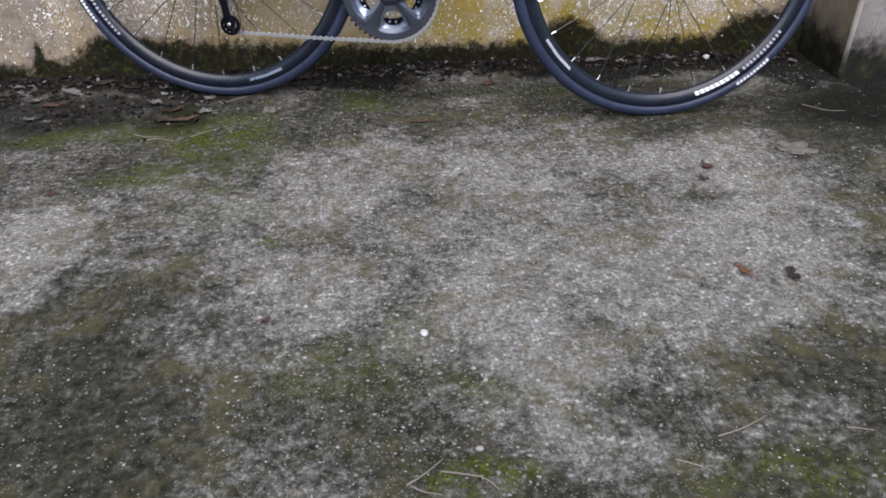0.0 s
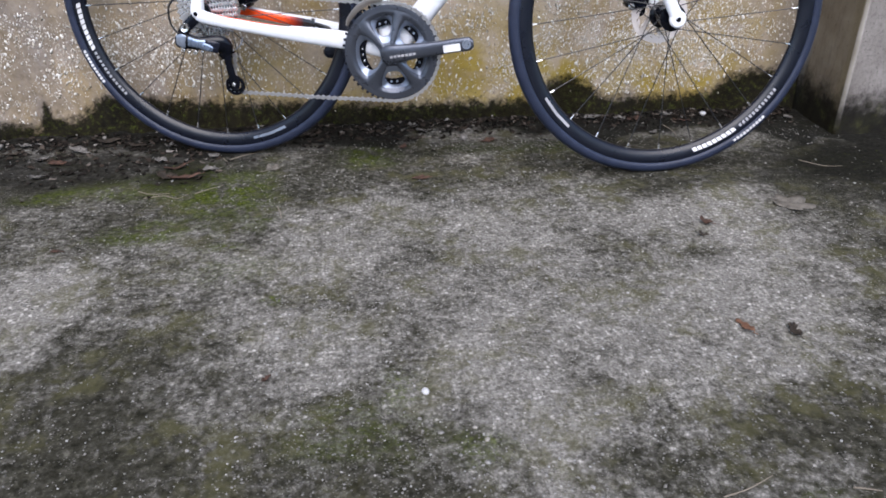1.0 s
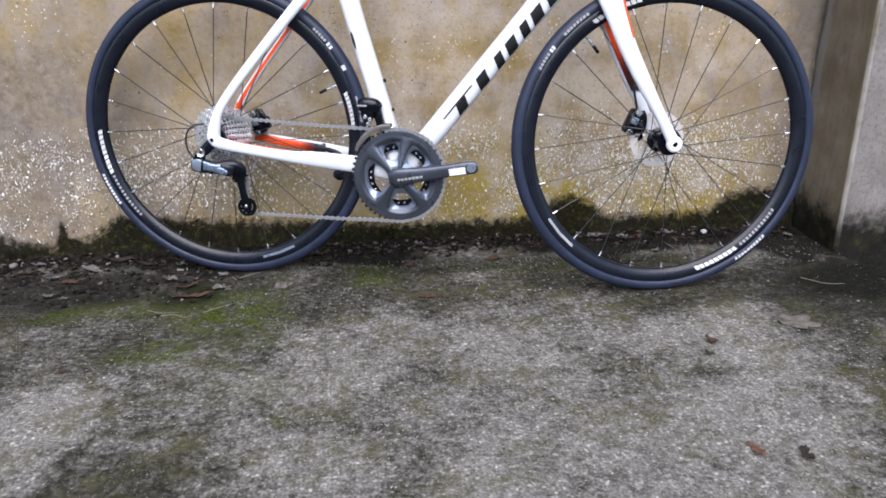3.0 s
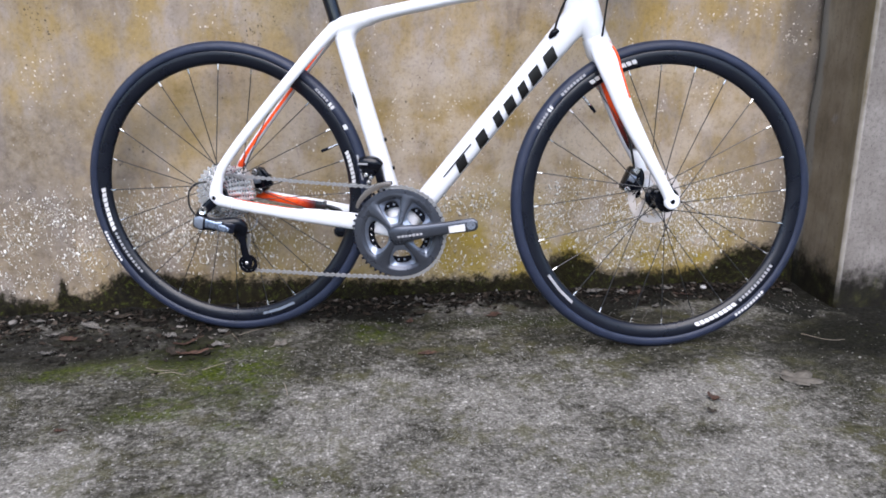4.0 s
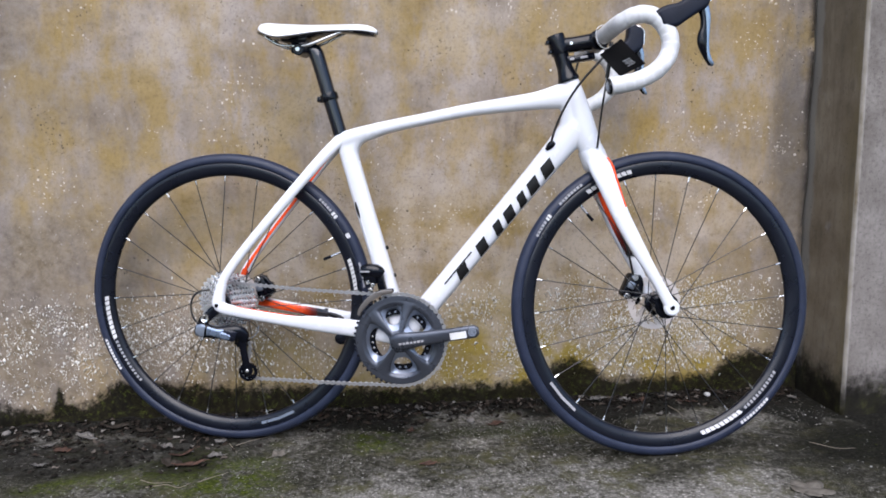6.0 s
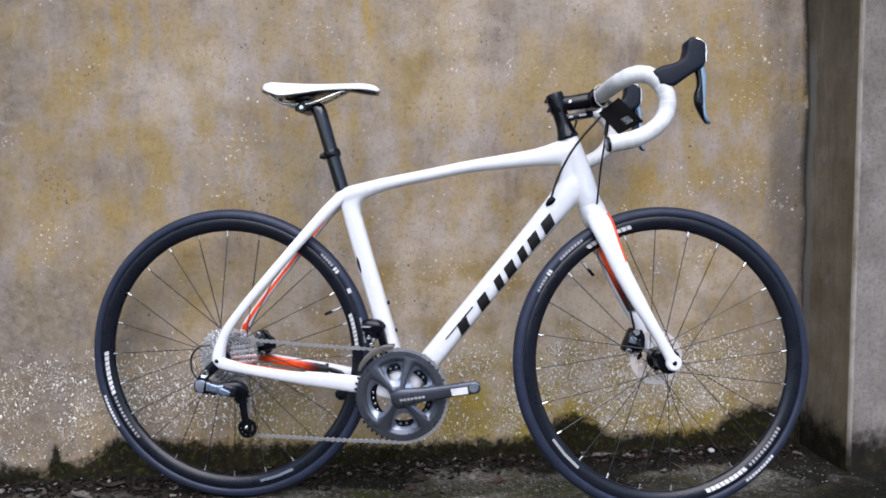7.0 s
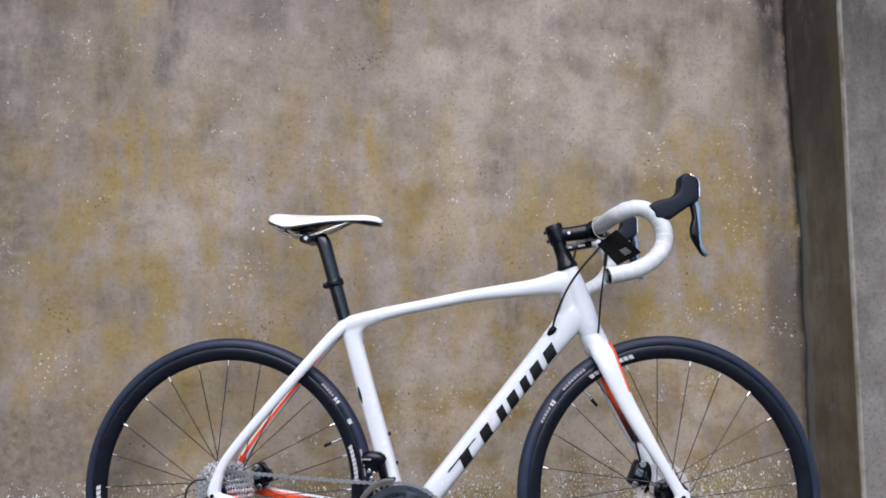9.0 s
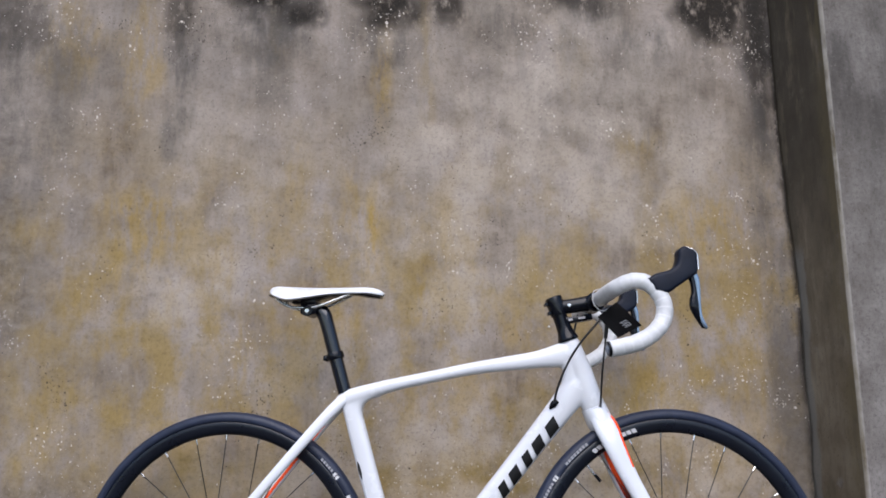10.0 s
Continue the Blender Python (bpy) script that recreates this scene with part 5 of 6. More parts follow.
arc_marks(RC, False, rear, 0.3055, 0.003, rim_side, -77, -61, 1, GREY, 1.0)


# plain black blocks on the side of the down tube
def tube_block(corners):
    """A curved patch on the tube; corners in metres along the tube and across it (up positive)."""
    o, d, n = Vector((0.471, 0, 0.334)), Vector((0.636, 0, 0.772)), Vector((-0.772, 0, 0.636))
    bm = bmesh.new()
    rows = []
    for i in range(9):
        f = i / 8
        row = []
        for k in range(2):
            s = corners[0][0] * (1 - f) + corners[3][0] * f if k == 0 else corners[1][0] * (1 - f) + corners[2][0] * f
            q = corners[0][1] * (1 - f) + corners[3][1] * f if k == 0 else corners[1][1] * (1 - f) + corners[2][1] * f
            a = float(np.interp(s, [0, 0.157, 0.315, 0.43], [0.028, 0.026, 0.026, 0.027]))
            b = float(np.interp(s, [0, 0.157, 0.315, 0.43], [0.0256, 0.0255, 0.0257, 0.029]))
            y = -a * (1 - min(0.98, abs(q / b)) ** 2.8) ** (1 / 2.8) - 0.0009
            p = o + d * s + n * q
            row.append(bm.verts.new((p.x, y, p.z)))
        rows.append(row)
    for a, b in zip(rows, rows[1:]):
        bm.faces.new((a[0], a[1], b[1], b[0]))
    bmesh.ops.recalc_face_normals(bm, faces=bm.faces)
    if sum(f.normal.y for f in bm.faces) > 0:
        bmesh.ops.reverse_faces(bm, faces=bm.faces)
    return bm


SLABS = [[(0.068, 0.0012), (0.164, 0.0012), (0.164, 0.0042), (0.068, 0.0042)], [(0.096, -0.021), (0.126, -0.021), (0.138, 0.001), (0.108, 0.001)]]
for foot, wide in ((0.167, 0.03), (0.226, 0.022), (0.262, 0.029), (0.308, 0.022), (0.343, 0.03), (0.39, 0.032)):
    SLABS.append([(foot, -0.0215), (foot + wide, -0.0215), (foot + wide + 0.012, 0.0042), (foot + 0.012, 0.0042)])
for corners in SLABS:
    bpart("decal", tube_block(corners), BLACK_PAINT, frame_part, "black decal block")

# small fittings of the frame
# thin ridge added to draw the shading line of the seat tube's crease
bm = bmesh.new()
add_tube(bm, [(0.2775, -0.0150, 0.688), (0.2938, -0.0152, 0.63), (0.3143, -0.0152, 0.556), (0.3445, -0.0168, 0.452)], 0.0012, 6, 8)
bpart("crease_ridge", bm, WHITE, frame_part)
bm = bmesh.new()
add_loft(bm, [(0.308, -0.0148, 0.573, 0.002, 0.0015), (0.311, -0.0148, 0.562, 0.0025, 0.0036), (0.3145, -0.0148, 0.549, 0.0025, 0.0036), (0.3185, -0.0148, 0.536, 0.002, 0.0015)], 4, 12, 2.2)
bpart("plug", bm, BLACK_PAINT, frame_part)
bm = bmesh.new()
add_loft(bm, [(0.364, -0.0195, 0.41, 0.003, 0.003), (0.368, -0.020, 0.40, 0.003, 0.0055), (0.372, -0.0215, 0.385, 0.003, 0.003)], 4, 12, 2.2)
bpart("plug", bm, BLACK, frame_part)
for x, z in ((0.3765, 0.467), (0.3935, 0.403)):
    bm = bmesh.new()
    add_disc(bm, (x, 0, z), 0.0045, 0.007, 14, axis=(0.96, 0, 0.27), bevel=0.001)
    bpart("bottle_bolt", bm, BLACK, frame_part)
bm = bmesh.new()
add_loft(bm, [(0.738, -0.022, 0.688, 0.006, 0.004), (0.745, -0.0265, 0.696, 0.005, 0.0075), (0.753, -0.026, 0.704, 0.005, 0.006)], 4, 14, 2.2)
bpart("cable_port", bm, BLACK, frame_part)

# headset, stem and bars (turned with the fork)
def axis_pt(z):
    s = (z - PIVOT.z) / AXIS.z
    return (PIVOT.x + AXIS.x * s, 0, z)


bm = bmesh.new()
add_loft(bm, [(*axis_pt(0.6855), 0.0268, 0.0268), (*axis_pt(0.6875), 0.0268, 0.0268)], 1, 28, 2.3)
bpart("crown_race", bm, GREY, fork, steer=True)
bm = bmesh.new()
add_loft(bm, [(*axis_pt(0.835), 0.0235, 0.0235), (*axis_pt(0.841), 0.0235, 0.0235), (*axis_pt(0.852), 0.0195, 0.0195), (*axis_pt(0.868), 0.017, 0.017), (*axis_pt(0.9), 0.0165, 0.0165)], 5, 24, 2.0)
spacer = bpart("headset_spacer", bm, BLACK, label="black conical headset spacer", steer=2)
bm = bmesh.new()
add_loft(bm, [(*axis_pt(0.893), 0.0185, 0.018), (*axis_pt(0.897), 0.0205, 0.0195), (*axis_pt(0.929), 0.0205, 0.0195), (*axis_pt(0.934), 0.018, 0.017)], 3, 24, 2.1)
add_loft(bm, [(0.752, 0, 0.910, 0.019, 0.0185), (0.785, 0, 0.913, 0.0165, 0.0165), (0.82, 0, 0.918, 0.0185, 0.0175), (0.843, 0, 0.921, 0.0215, 0.0195)], 5, 20, 2.3)
add_disc(bm, (0.846, 0, 0.921), 0.0222, 0.046, 28, bevel=0.003)
stem = bpart("stem", bm, BLACK, label="black alloy stem", steer=2)
for z in (0.902, 0.922):
    bm = bmesh.new()
    add_disc(bm, (axis_pt(z)[0] - 0.022, -0.006, z - 0.006), 0.0042, 0.016, 12, bevel=0.001)
    bpart("stem_bolt", bm, BLACK, stem, steer=2)
bm = bmesh.new()
add_disc(bm, (0.786, -0.0165, 0.914), 0.004, 0.002, 12, bevel=0.0005)
bpart("stem_badge", bm, SILVER, stem, steer=2)
bm = bmesh.new()
add_box(bm, (0.062, 0.022, 0.015), pose(0.808, -0.004, 0.884, 0, -9, 0), 0.003)
jb = bpart("junction_box", bm, BLACK, label="small black wiring box under the stem", steer=2)
for dx in (-0.02, 0.006):
    bm = bmesh.new()
    add_box(bm, (0.01 if dx < 0 else 0.016, 0.001, 0.005), pose(0.808 + dx, -0.0155, 0.884 - dx * -0.158, 0, -9, 0), 0.0003, 1)
    bpart("mark_or_glint", bm, GREY_MARK, jb, steer=2)

bm = bmesh.new()
add_loft(bm, [(0.846, y, 0.921, r, r) for y, r in ((-0.075, 0.0125), (-0.05, 0.0145), (-0.03, 0.0158), (0, 0.0158), (0.03, 0.0158), (0.05, 0.0145), (0.075, 0.0125))], 3, 20, 2.0, (1, 0, 0))
bar = bpart("handlebar", bm, BLACK, label="drop handlebar wrapped in white tape", steer=2)


def bar_keys(sgn):
    pts = [(0.846, 0.06, 0.921), (0.846, 0.105, 0.921), (0.847, 0.150, 0.922), (0.852, 0.178, 0.924), (0.868, 0.196, 0.9305), (0.890, 0.203, 0.9325), (0.914, 0.205, 0.9225), (0.932, 0.206, 0.899), (0.937, 0.208, 0.874), (0.929, 0.210, 0.847), (0.907, 0.212, 0.823), (0.875, 0.213, 0.806), (0.845, 0.214, 0.798), (0.819, 0.215, 0.793)]
    return [(x, y * sgn, z) for x, y, z in pts]


def taped(sgn):
    """The wrapped bar: each turn of tape swells a little and overlaps the next."""
    rows = catmull(bar_keys(sgn), 22)
    bm = bmesh.new()
    keys, run, last = [], 0.0, None
    for p in rows:
        run += 0 if last is None else float(np.linalg.norm(p - last))
        last = p
        f = (run / 0.019) % 1.0
        r = 0.0165 + 0.0009 * (1 - f) ** 1.4 if f > 0.14 else 0.0165 + 0.0052 * f
        keys.append((*p, r, r))
    add_loft(bm, keys, 1, 20, 2.0, None)
    return bm


# outline of the hood from the side: back, neck, blunt head with a slanted top, chin, belly
HOOD_SIDE = [(0.9020, 0.934), (0.9229, 0.9452), (0.9480, 0.9515), (0.9640, 0.9622), (0.9695, 0.9770), (0.9715, 0.9925), (0.9815, 1.0015), (0.9920, 1.0000), (1.0078, 0.9880), (1.0085, 0.9545), (1.0010, 0.9415), (0.9820, 0.9300), (0.9640, 0.9180), (0.9463, 0.9070), (0.9208, 0.906)]


def hood_shell(y):
    """The rubber hood: its outline, corners rounded, swelling towards the middle."""
    loop = catmull(HOOD_SIDE + HOOD_SIDE[:1], 5)[:-1]
    loop = [Vector((p[0], p[1])) for p in loop]
    n, bm, rings = len(loop), bmesh.new(), []
    for side, inset in ((-0.0172, 0.0085), (-0.0166, 0.0045), (-0.0148, 0.0016), (-0.0110, 0.0), (0.0110, 0.0), (0.0148, 0.0016), (0.0166, 0.0045), (0.0172, 0.0085)):
        ring = []
        for q in range(n):
            way = (loop[(q + 3) % n] - loop[q - 3]).normalized()
            p = loop[q] + Vector((way.y, -way.x)) * inset
            ring.append(bm.verts.new((p.x, y + side, p.y)))
        rings.append(ring)
    for a, b in zip(rings, rings[1:]):
        for q in range(n):
            bm.faces.new((a[q], a[(q + 1) % n], b[(q + 1) % n], b[q]))
    bm.faces.new(rings[0][::-1])
    bm.faces.new(rings[-1])
    bmesh.ops.recalc_face_normals(bm, faces=bm.faces)
    return bm


for sgn in (-1, 1):
    bpart("bar_tape", taped(sgn), TAPE, bar, "white wrapped bar tape", steer=2, crisp=70)
    a, b = [Vector(p) for p in bar_keys(sgn)[-2:]]
    bm = bmesh.new()
    add_disc(bm, b + (b - a).normalized() * 0.002, 0.0152, 0.006, 22, axis=(b - a).normalized(), bevel=0.002)
    plug = bpart("bar_plug", bm, BLACK, bar, "black bar end plug", steer=2)
    bm = bmesh.new()
    add_disc(bm, b + (b - a).normalized() * 0.0045, 0.008, 0.004, 18, axis=(b - a).normalized(), bevel=0.001)
    bpart("bar_plug", bm, GREY, bar, steer=2)
    y = 0.206 * sgn
    lever = bpart("brake_lever", hood_shell(y), HOOD, label="black rubber hood with polished brake lever", steer=2, crisp=50)
    bm = bmesh.new()
    for yy in (-0.0150, 0.0150):
        add_tube(bm, [(0.990, y + yy * 0.8, 0.9995), (1.0000, y + yy * 0.95, 0.9945), (1.0075, y + yy, 0.9875), (1.0090, y + yy, 0.979), (1.0088, y + yy, 0.966), (1.0084, y + yy, 0.953)], 0.0015, 5, 8)
    bpart("trim", bm, SILVER, lever, "silver edge trim", steer=2)
    bm = bmesh.new()
    add_loft(bm, [(0.9985, y, 0.957, 0.0105, 0.0075), (1.0030, y, 0.943, 0.0105, 0.0072), (1.0065, y, 0.928, 0.010, 0.0066), (1.0075, y, 0.905, 0.0085, 0.0054), (1.0070, y, 0.88, 0.008, 0.0048), (1.0085, y, 0.86, 0.0075, 0.0048), (1.0125, y, 0.847, 0.0075, 0.0048), (1.0175, y, 0.839, 0.0068, 0.0042), (1.0215, y, 0.8355, 0.004, 0.0025)], 6, 16, 3.2)
    bpart("lever_blade", bm, BLADE, lever, "polished grey lever blade", steer=2)
    bm = bmesh.new()
    add_loft(bm, [(0.994, y - 0.002, 0.950, 0.008, 0.007), (0.9985, y - 0.003, 0.928, 0.008, 0.0050), (0.9995, y - 0.004, 0.908, 0.008, 0.0055), (0.9975, y - 0.005, 0.892, 0.007, 0.0088), (0.9975, y - 0.005, 0.876, 0.007, 0.0092), (1.002, y - 0.003, 0.860, 0.006, 0.0060), (1.008, y - 0.001, 0.848, 0.005, 0.0045), (1.0155, y, 0.8365, 0.005, 0.0035)], 5, 14, 2.4)
    bpart("shift_paddle", bm, BLACK, lever, steer=2)

# cables
for keys, r in (
    ([(0.872, -0.05, 0.908), (0.858, -0.062, 0.885), (0.838, -0.064, 0.862), (0.812, -0.06, 0.833), (0.786, -0.052, 0.797), (0.765, -0.045, 0.757), (0.752, -0.036, 0.722), (0.746, -0.028, 0.698)], 0.0026),
    ([(0.866, -0.055, 0.915), (0.8655, -0.062, 0.885), (0.8635, -0.062, 0.855), (0.858, -0.058, 0.815), (0.852, -0.05, 0.77), (0.849, -0.036, 0.73), (0.846, -0.026, 0.69)], 0.0022),
    ([(0.812, 0.06, 0.90), (0.80, 0.055, 0.855), (0.788, 0.045, 0.81), (0.775, 0.036, 0.775), (0.768, 0.028, 0.745)], 0.0026),
):
    bm = bmesh.new()
    add_tube(bm, keys, r, 8, 10, (0, 1, 0.1))
    bpart("cable", bm, CABLE, bar, "black cable housing")
bm = bmesh.new()
add_tube(bm, [(0.8655, -0.062, 0.887), (0.8635, -0.062, 0.858), (0.8605, -0.06, 0.835)], 0.0042, 5, 12)
bpart("cable_joint", bm, CABLE, bar)

# card tag that hangs from the bar
TAG = plain("black_card", (0.003, 0.003, 0.0035), 0.5, spec=0.06)
tag = tagged(new("hang_tag"), "black card tag with small grey print hanging from the handlebar", "tag")
tag.matrix_world = bike.matrix_world.copy()
p0, p1, p2, p3 = [Vector(v) for v in ((0.871, -0.10, 0.907), (0.922, -0.105, 0.856), (0.868, -0.112, 0.829), (0.827, -0.105, 0.874))]
bm = bmesh.new()
vs = [bm.verts.new(v) for v in (p0, p1, p2, p3)]
bm.faces.new(vs)
geo = bmesh.ops.extrude_face_region(bm, geom=bm.faces[:])
bmesh.ops.translate(bm, vec=(0, 0.006, 0), verts=[v for v in geo["geom"] if isinstance(v, bmesh.types.BMVert)])
bmesh.ops.recalc_face_normals(bm, faces=bm.faces)
bmesh.ops.bevel(bm, geom=bm.edges[:], offset=0.0008, segments=2, affect="EDGES")
bmesh.ops.transform(bm, matrix=STEM_STEER, verts=bm.verts)
card = part("card", bm, TAG, tag, smooth=False)
across, down = (p2 - p1).normalized(), (p0 - p1).normalized()
for i in range(5):
    bm = bmesh.new()
    a = p1 + across * (0.016 + 0.0003 * i) + down * (0.012 + 0.0034 * i) + Vector((0, -0.0012, 0))
    b = a + across * (0.018 - 0.003 * (i % 2))
    w = down * 0.0014
    bm.faces.new([bm.verts.new(v) for v in (a, b, b + w, a + w)])
    bmesh.ops.recalc_face_normals(bm, faces=bm.faces)
    bmesh.ops.transform(bm, matrix=STEM_STEER, verts=bm.verts)
    part("print_bar", bm, GREY_MARK, tag, "grey line of small print", smooth=False)
bm = bmesh.new()
add_tube(bm, [(0.846, -0.082, 0.939), (0.828, -0.083, 0.934), (0.8235, -0.083, 0.915), (0.83, -0.086, 0.897), (0.842, -0.09, 0.889), (0.852, -0.1, 0.891)], 0.0009, 6, 8)
bmesh.ops.transform(bm, matrix=STEM_STEER, verts=bm.verts)
part("cord", bm, MARK, tag, "thin white cord")


# ---- pebbles, grit and moss: too many to count ----
def scatter(name, places, sizes, normals_up, material, label, category, squash=0.6, seed=1, upright=0.0):
    """Rounded stones half sunk in a surface, joined into one mesh. normals_up: 2 for the ground, 1 for the wall."""
    rng = np.random.RandomState(seed)
    bm = bmesh.new()
    bmesh.ops.create_icosphere(bm, subdivisions=1, radius=1.0)
    verts = np.array([v.co[:] for v in bm.verts])
    tris = np.array([[v.index for v in f.verts] for f in bm.faces])
    bm.free()
    n, m = len(places), len(verts)
    stretch = rng.uniform(0.65, 1.25, (n, 1, 3)) * np.asarray(sizes)[:, None, None] * (1 - 0.22 * upright, 1, 1 + 0.5 * upright)
    turn = rng.uniform(0, 2 * np.pi, n) * (1 - upright) + upright * rng.normal(0, 0.35, n)
    c, s = np.cos(turn)[:, None], np.sin(turn)[:, None]
    v = verts[None] * (1 + rng.uniform(-0.32, 0.32, (n, m, 1))) * stretch
    flat = [0, 1] if normals_up == 2 else [0, 2]
    a, b = v[..., flat[0]].copy(), v[..., flat[1]].copy()
    v[..., flat[0]], v[..., flat[1]] = a * c - b * s, a * s + b * c
    v[..., normals_up] *= squash
    v += np.asarray(places)[:, None]
    faces = (tris[None] + (np.arange(n) * m)[:, None, None]).reshape(-1, 3)
    return sheet(name, v.reshape(-1, 3), faces, material, label, kind="stuff", category=category)


def stone_material(name, stops):
    k = Mat(name, rough=0.75, spec=0.15)
    geo = k.n.new("ShaderNodeNewGeometry")
    col = k.ramp(geo.outputs["Random Per Island"], stops)
    col = k.mix(k.fade(k.noise(240, 4), 0.3, 0.7), k.mix(0.6, col, (0.1, 0.09, 0.075)), col)
    k.put("Base Color", col)
    return k.m


PEBBLE = stone_material("wall_pebbles", [(0.0, (0.26, 0.22, 0.16)), (0.3, (0.44, 0.40, 0.34)), (0.6, (0.62, 0.59, 0.54)), (1.0, (0.82, 0.80, 0.76))])
GRIT = stone_material("ground_grit", [(0.0, (0.035, 0.034, 0.029)), (0.25, (0.095, 0.093, 0.086)), (0.6, (0.165, 0.162, 0.154)), (0.9, (0.23, 0.226, 0.217)), (1.0, (0.36, 0.356, 0.345))])

rng = np.random.RandomState(7)
N = 16000
px, pz = rng.uniform(-1.25, 1.22, N), rng.uniform(0.03, 1.9, N)
dens = 0.030 + 0.05 * np.clip((0.62 - pz) / 0.3, 0, 1)
low = np.clip((0.36 - pz) / 0.12, 0, 1)
dens += low * np.interp(px, [-1.3, -0.5, -0.2, 0.1, 0.3, 0.9, 1.1, 1.24], [0.95, 0.9, 0.5, 0.45, 0.8, 0.9, 0.5, 0.2])
dens *= np.clip(0.7 + 1.3 * soft_noise(px, pz, 6, 111, 3), 0.1, 1.5)
dens *= np.where(pz < np.interp(px, MOSS_X, MOSS_Z) + 0.006, 0.03, 1)
keep = rng.uniform(0, 1, N) < dens
# more tries in the low band, where they crowd
M = 80000
qx, qz = rng.uniform(-1.25, 1.22, M), rng.uniform(0.04, 0.36, M)
dq = np.clip((0.345 - qz) / 0.1, 0, 1) * np.clip((qz - np.interp(qx, MOSS_X, MOSS_Z)) / 0.10, 0.35, 1) * np.interp(qx, [-1.3, -0.5, -0.2, 0.1, 0.3, 0.9, 1.1, 1.24], [0.7, 0.65, 0.4, 0.4, 0.75, 0.9, 0.5, 0.1]) * np.clip(0.6 + 1.4 * soft_noise(qx, qz, 8, 113, 3), 0.05, 1.5)
dq *= np.where(qz < np.interp(qx, MOSS_X, MOSS_Z) + 0.008, 0.02, 1)
also = rng.uniform(0, 1, M) < dq
sx, sz = np.concatenate([px[keep], qx[also]]), np.concatenate([pz[keep], qz[also]])
size = np.clip(rng.lognormal(math.log(0.00130), 0.50, len(sx)), 0.0007, 0.0046) * np.where(sz > 0.42, 0.72, 1.0)
sy = wall_place(sx, sz)[1] - 0.0004
scatter("wall_pebbles", np.stack([sx, sy, sz], -1), size, 1, PEBBLE, "small white and tan pebbles set in the wall", "pebbles", 0.45, 3, 1.0)

N = 56000
px, py = rng.uniform(-1.0, 1.25, N), rng.uniform(-1.6, -0.02, N)
damp = np.maximum(patches(px, py, [(-0.68, -0.27, 0.5, 0.2, 1.0), (-0.38, -0.32, 0.14, 0.12, 1.0), (1.15, -0.40, 0.24, 0.2, 1.0), (-0.1, -0.26, 0.3, 0.08, 0.8)], 65), np.clip((py + 0.2) / 0.06, 0, 1))
keep = rng.uniform(0, 1, N) < np.clip(0.55 + 0.9 * soft_noise(px, py, 5, 121, 3), 0.12, 1) * (1 - 0.85 * damp) * (1 - 0.55 * patches(px, py, ALGAE, 51, 1.15, 6.0))
px, py = px[keep], py[keep]
size = np.clip(rng.lognormal(math.log(0.00122), 0.42, len(px)), 0.0007, 0.0038)
scatter("grit", np.stack([px, py, ground_height(px, py) + 0.0003], -1), size, 2, GRIT, "pale and dark grit bedded in the concrete", "grit", 0.38, 5)

MOSS = Mat("moss", rough=0.95, spec=0.05)
geo = MOSS.n.new("ShaderNodeNewGeometry")
MOSS.put("Base Color", MOSS.ramp(geo.outputs["Random Per Island"], [(0.0, (0.006, 0.008, 0.0025)), (0.5, (0.026, 0.034, 0.006)), (0.85, (0.060, 0.072, 0.011)), (1.0, (0.11, 0.128, 0.02))]))


def tufts(name, base, tall, lean, label, seed, material):
    """Short pointed shoots, each a three-sided spike, joined into one mesh. lean: the way they grow."""
    r = np.random.RandomState(seed)
    n = len(base)
    way = np.asarray(lean)[None] + r.normal(0, 0.5, (n, 3))
    way /= np.linalg.norm(way, axis=1, keepdims=True)
    h = np.asarray(tall)[:, None] * r.uniform(0.5, 1.3, (n, 1))
    ring = [np.stack([np.cos(a), np.sin(a), np.cos(a + 1.1)], -1) for a in (r.uniform(0, 6.28, n) + k * 2.1 for k in range(3))]
    v = np.stack([*[base + q * h * 0.2 for q in ring], base + way * h], 1)
    faces = (np.array([[0, 1, 3], [1, 2, 3], [2, 0, 3]])[None] + (np.arange(n) * 4)[:, None, None]).reshape(-1, 3)
    return sheet(name, v.reshape(-1, 3), faces, material, label, kind="stuff", category="moss")


N = 26000
px, py = rng.uniform(-1.0, 1.3, N), rng.uniform(-1.6, -0.02, N)
m = patches(px, py, GREEN, 31)
keep = (rng.uniform(0, 1, N) < m * 0.75 * np.clip(0.35 + 1.6 * soft_noise(px, py, 30, 131, 3), 0, 1))
px, py = px[keep], py[keep]
tufts("moss_cushions", np.stack([px, py, ground_height(px, py) - 0.0008], -1), np.full(len(px), 0.004), (0, 0, 1), "low olive green moss on the concrete", 11, MOSS.m)
N = 15000
px, pz = rng.uniform(-1.1, 1.225, N), rng.uniform(0.0, 0.13, N)
keep = (pz < np.interp(px, MOSS_X, MOSS_Z) * 0.92) & (rng.uniform(0, 1, N) < np.clip(0.15 + 1.5 * soft_noise(px, pz, 16, 141, 3) + 0.4 * np.interp(px, [-1, -0.1, 0.2, 0.5, 0.7, 1.0, 1.05], [0.1, 0.6, 1.0, 0.8, 0.9, 0.5, 0]), 0, 0.75))
px, pz = px[keep], pz[keep]
tufts("wall_moss", np.stack([px, wall_place(px, pz)[1] + 0.0005, pz], -1), np.full(len(px), 0.0048), (0, -1, 0.5), "dark green moss along the foot of the wall", 13, MOSS.m)

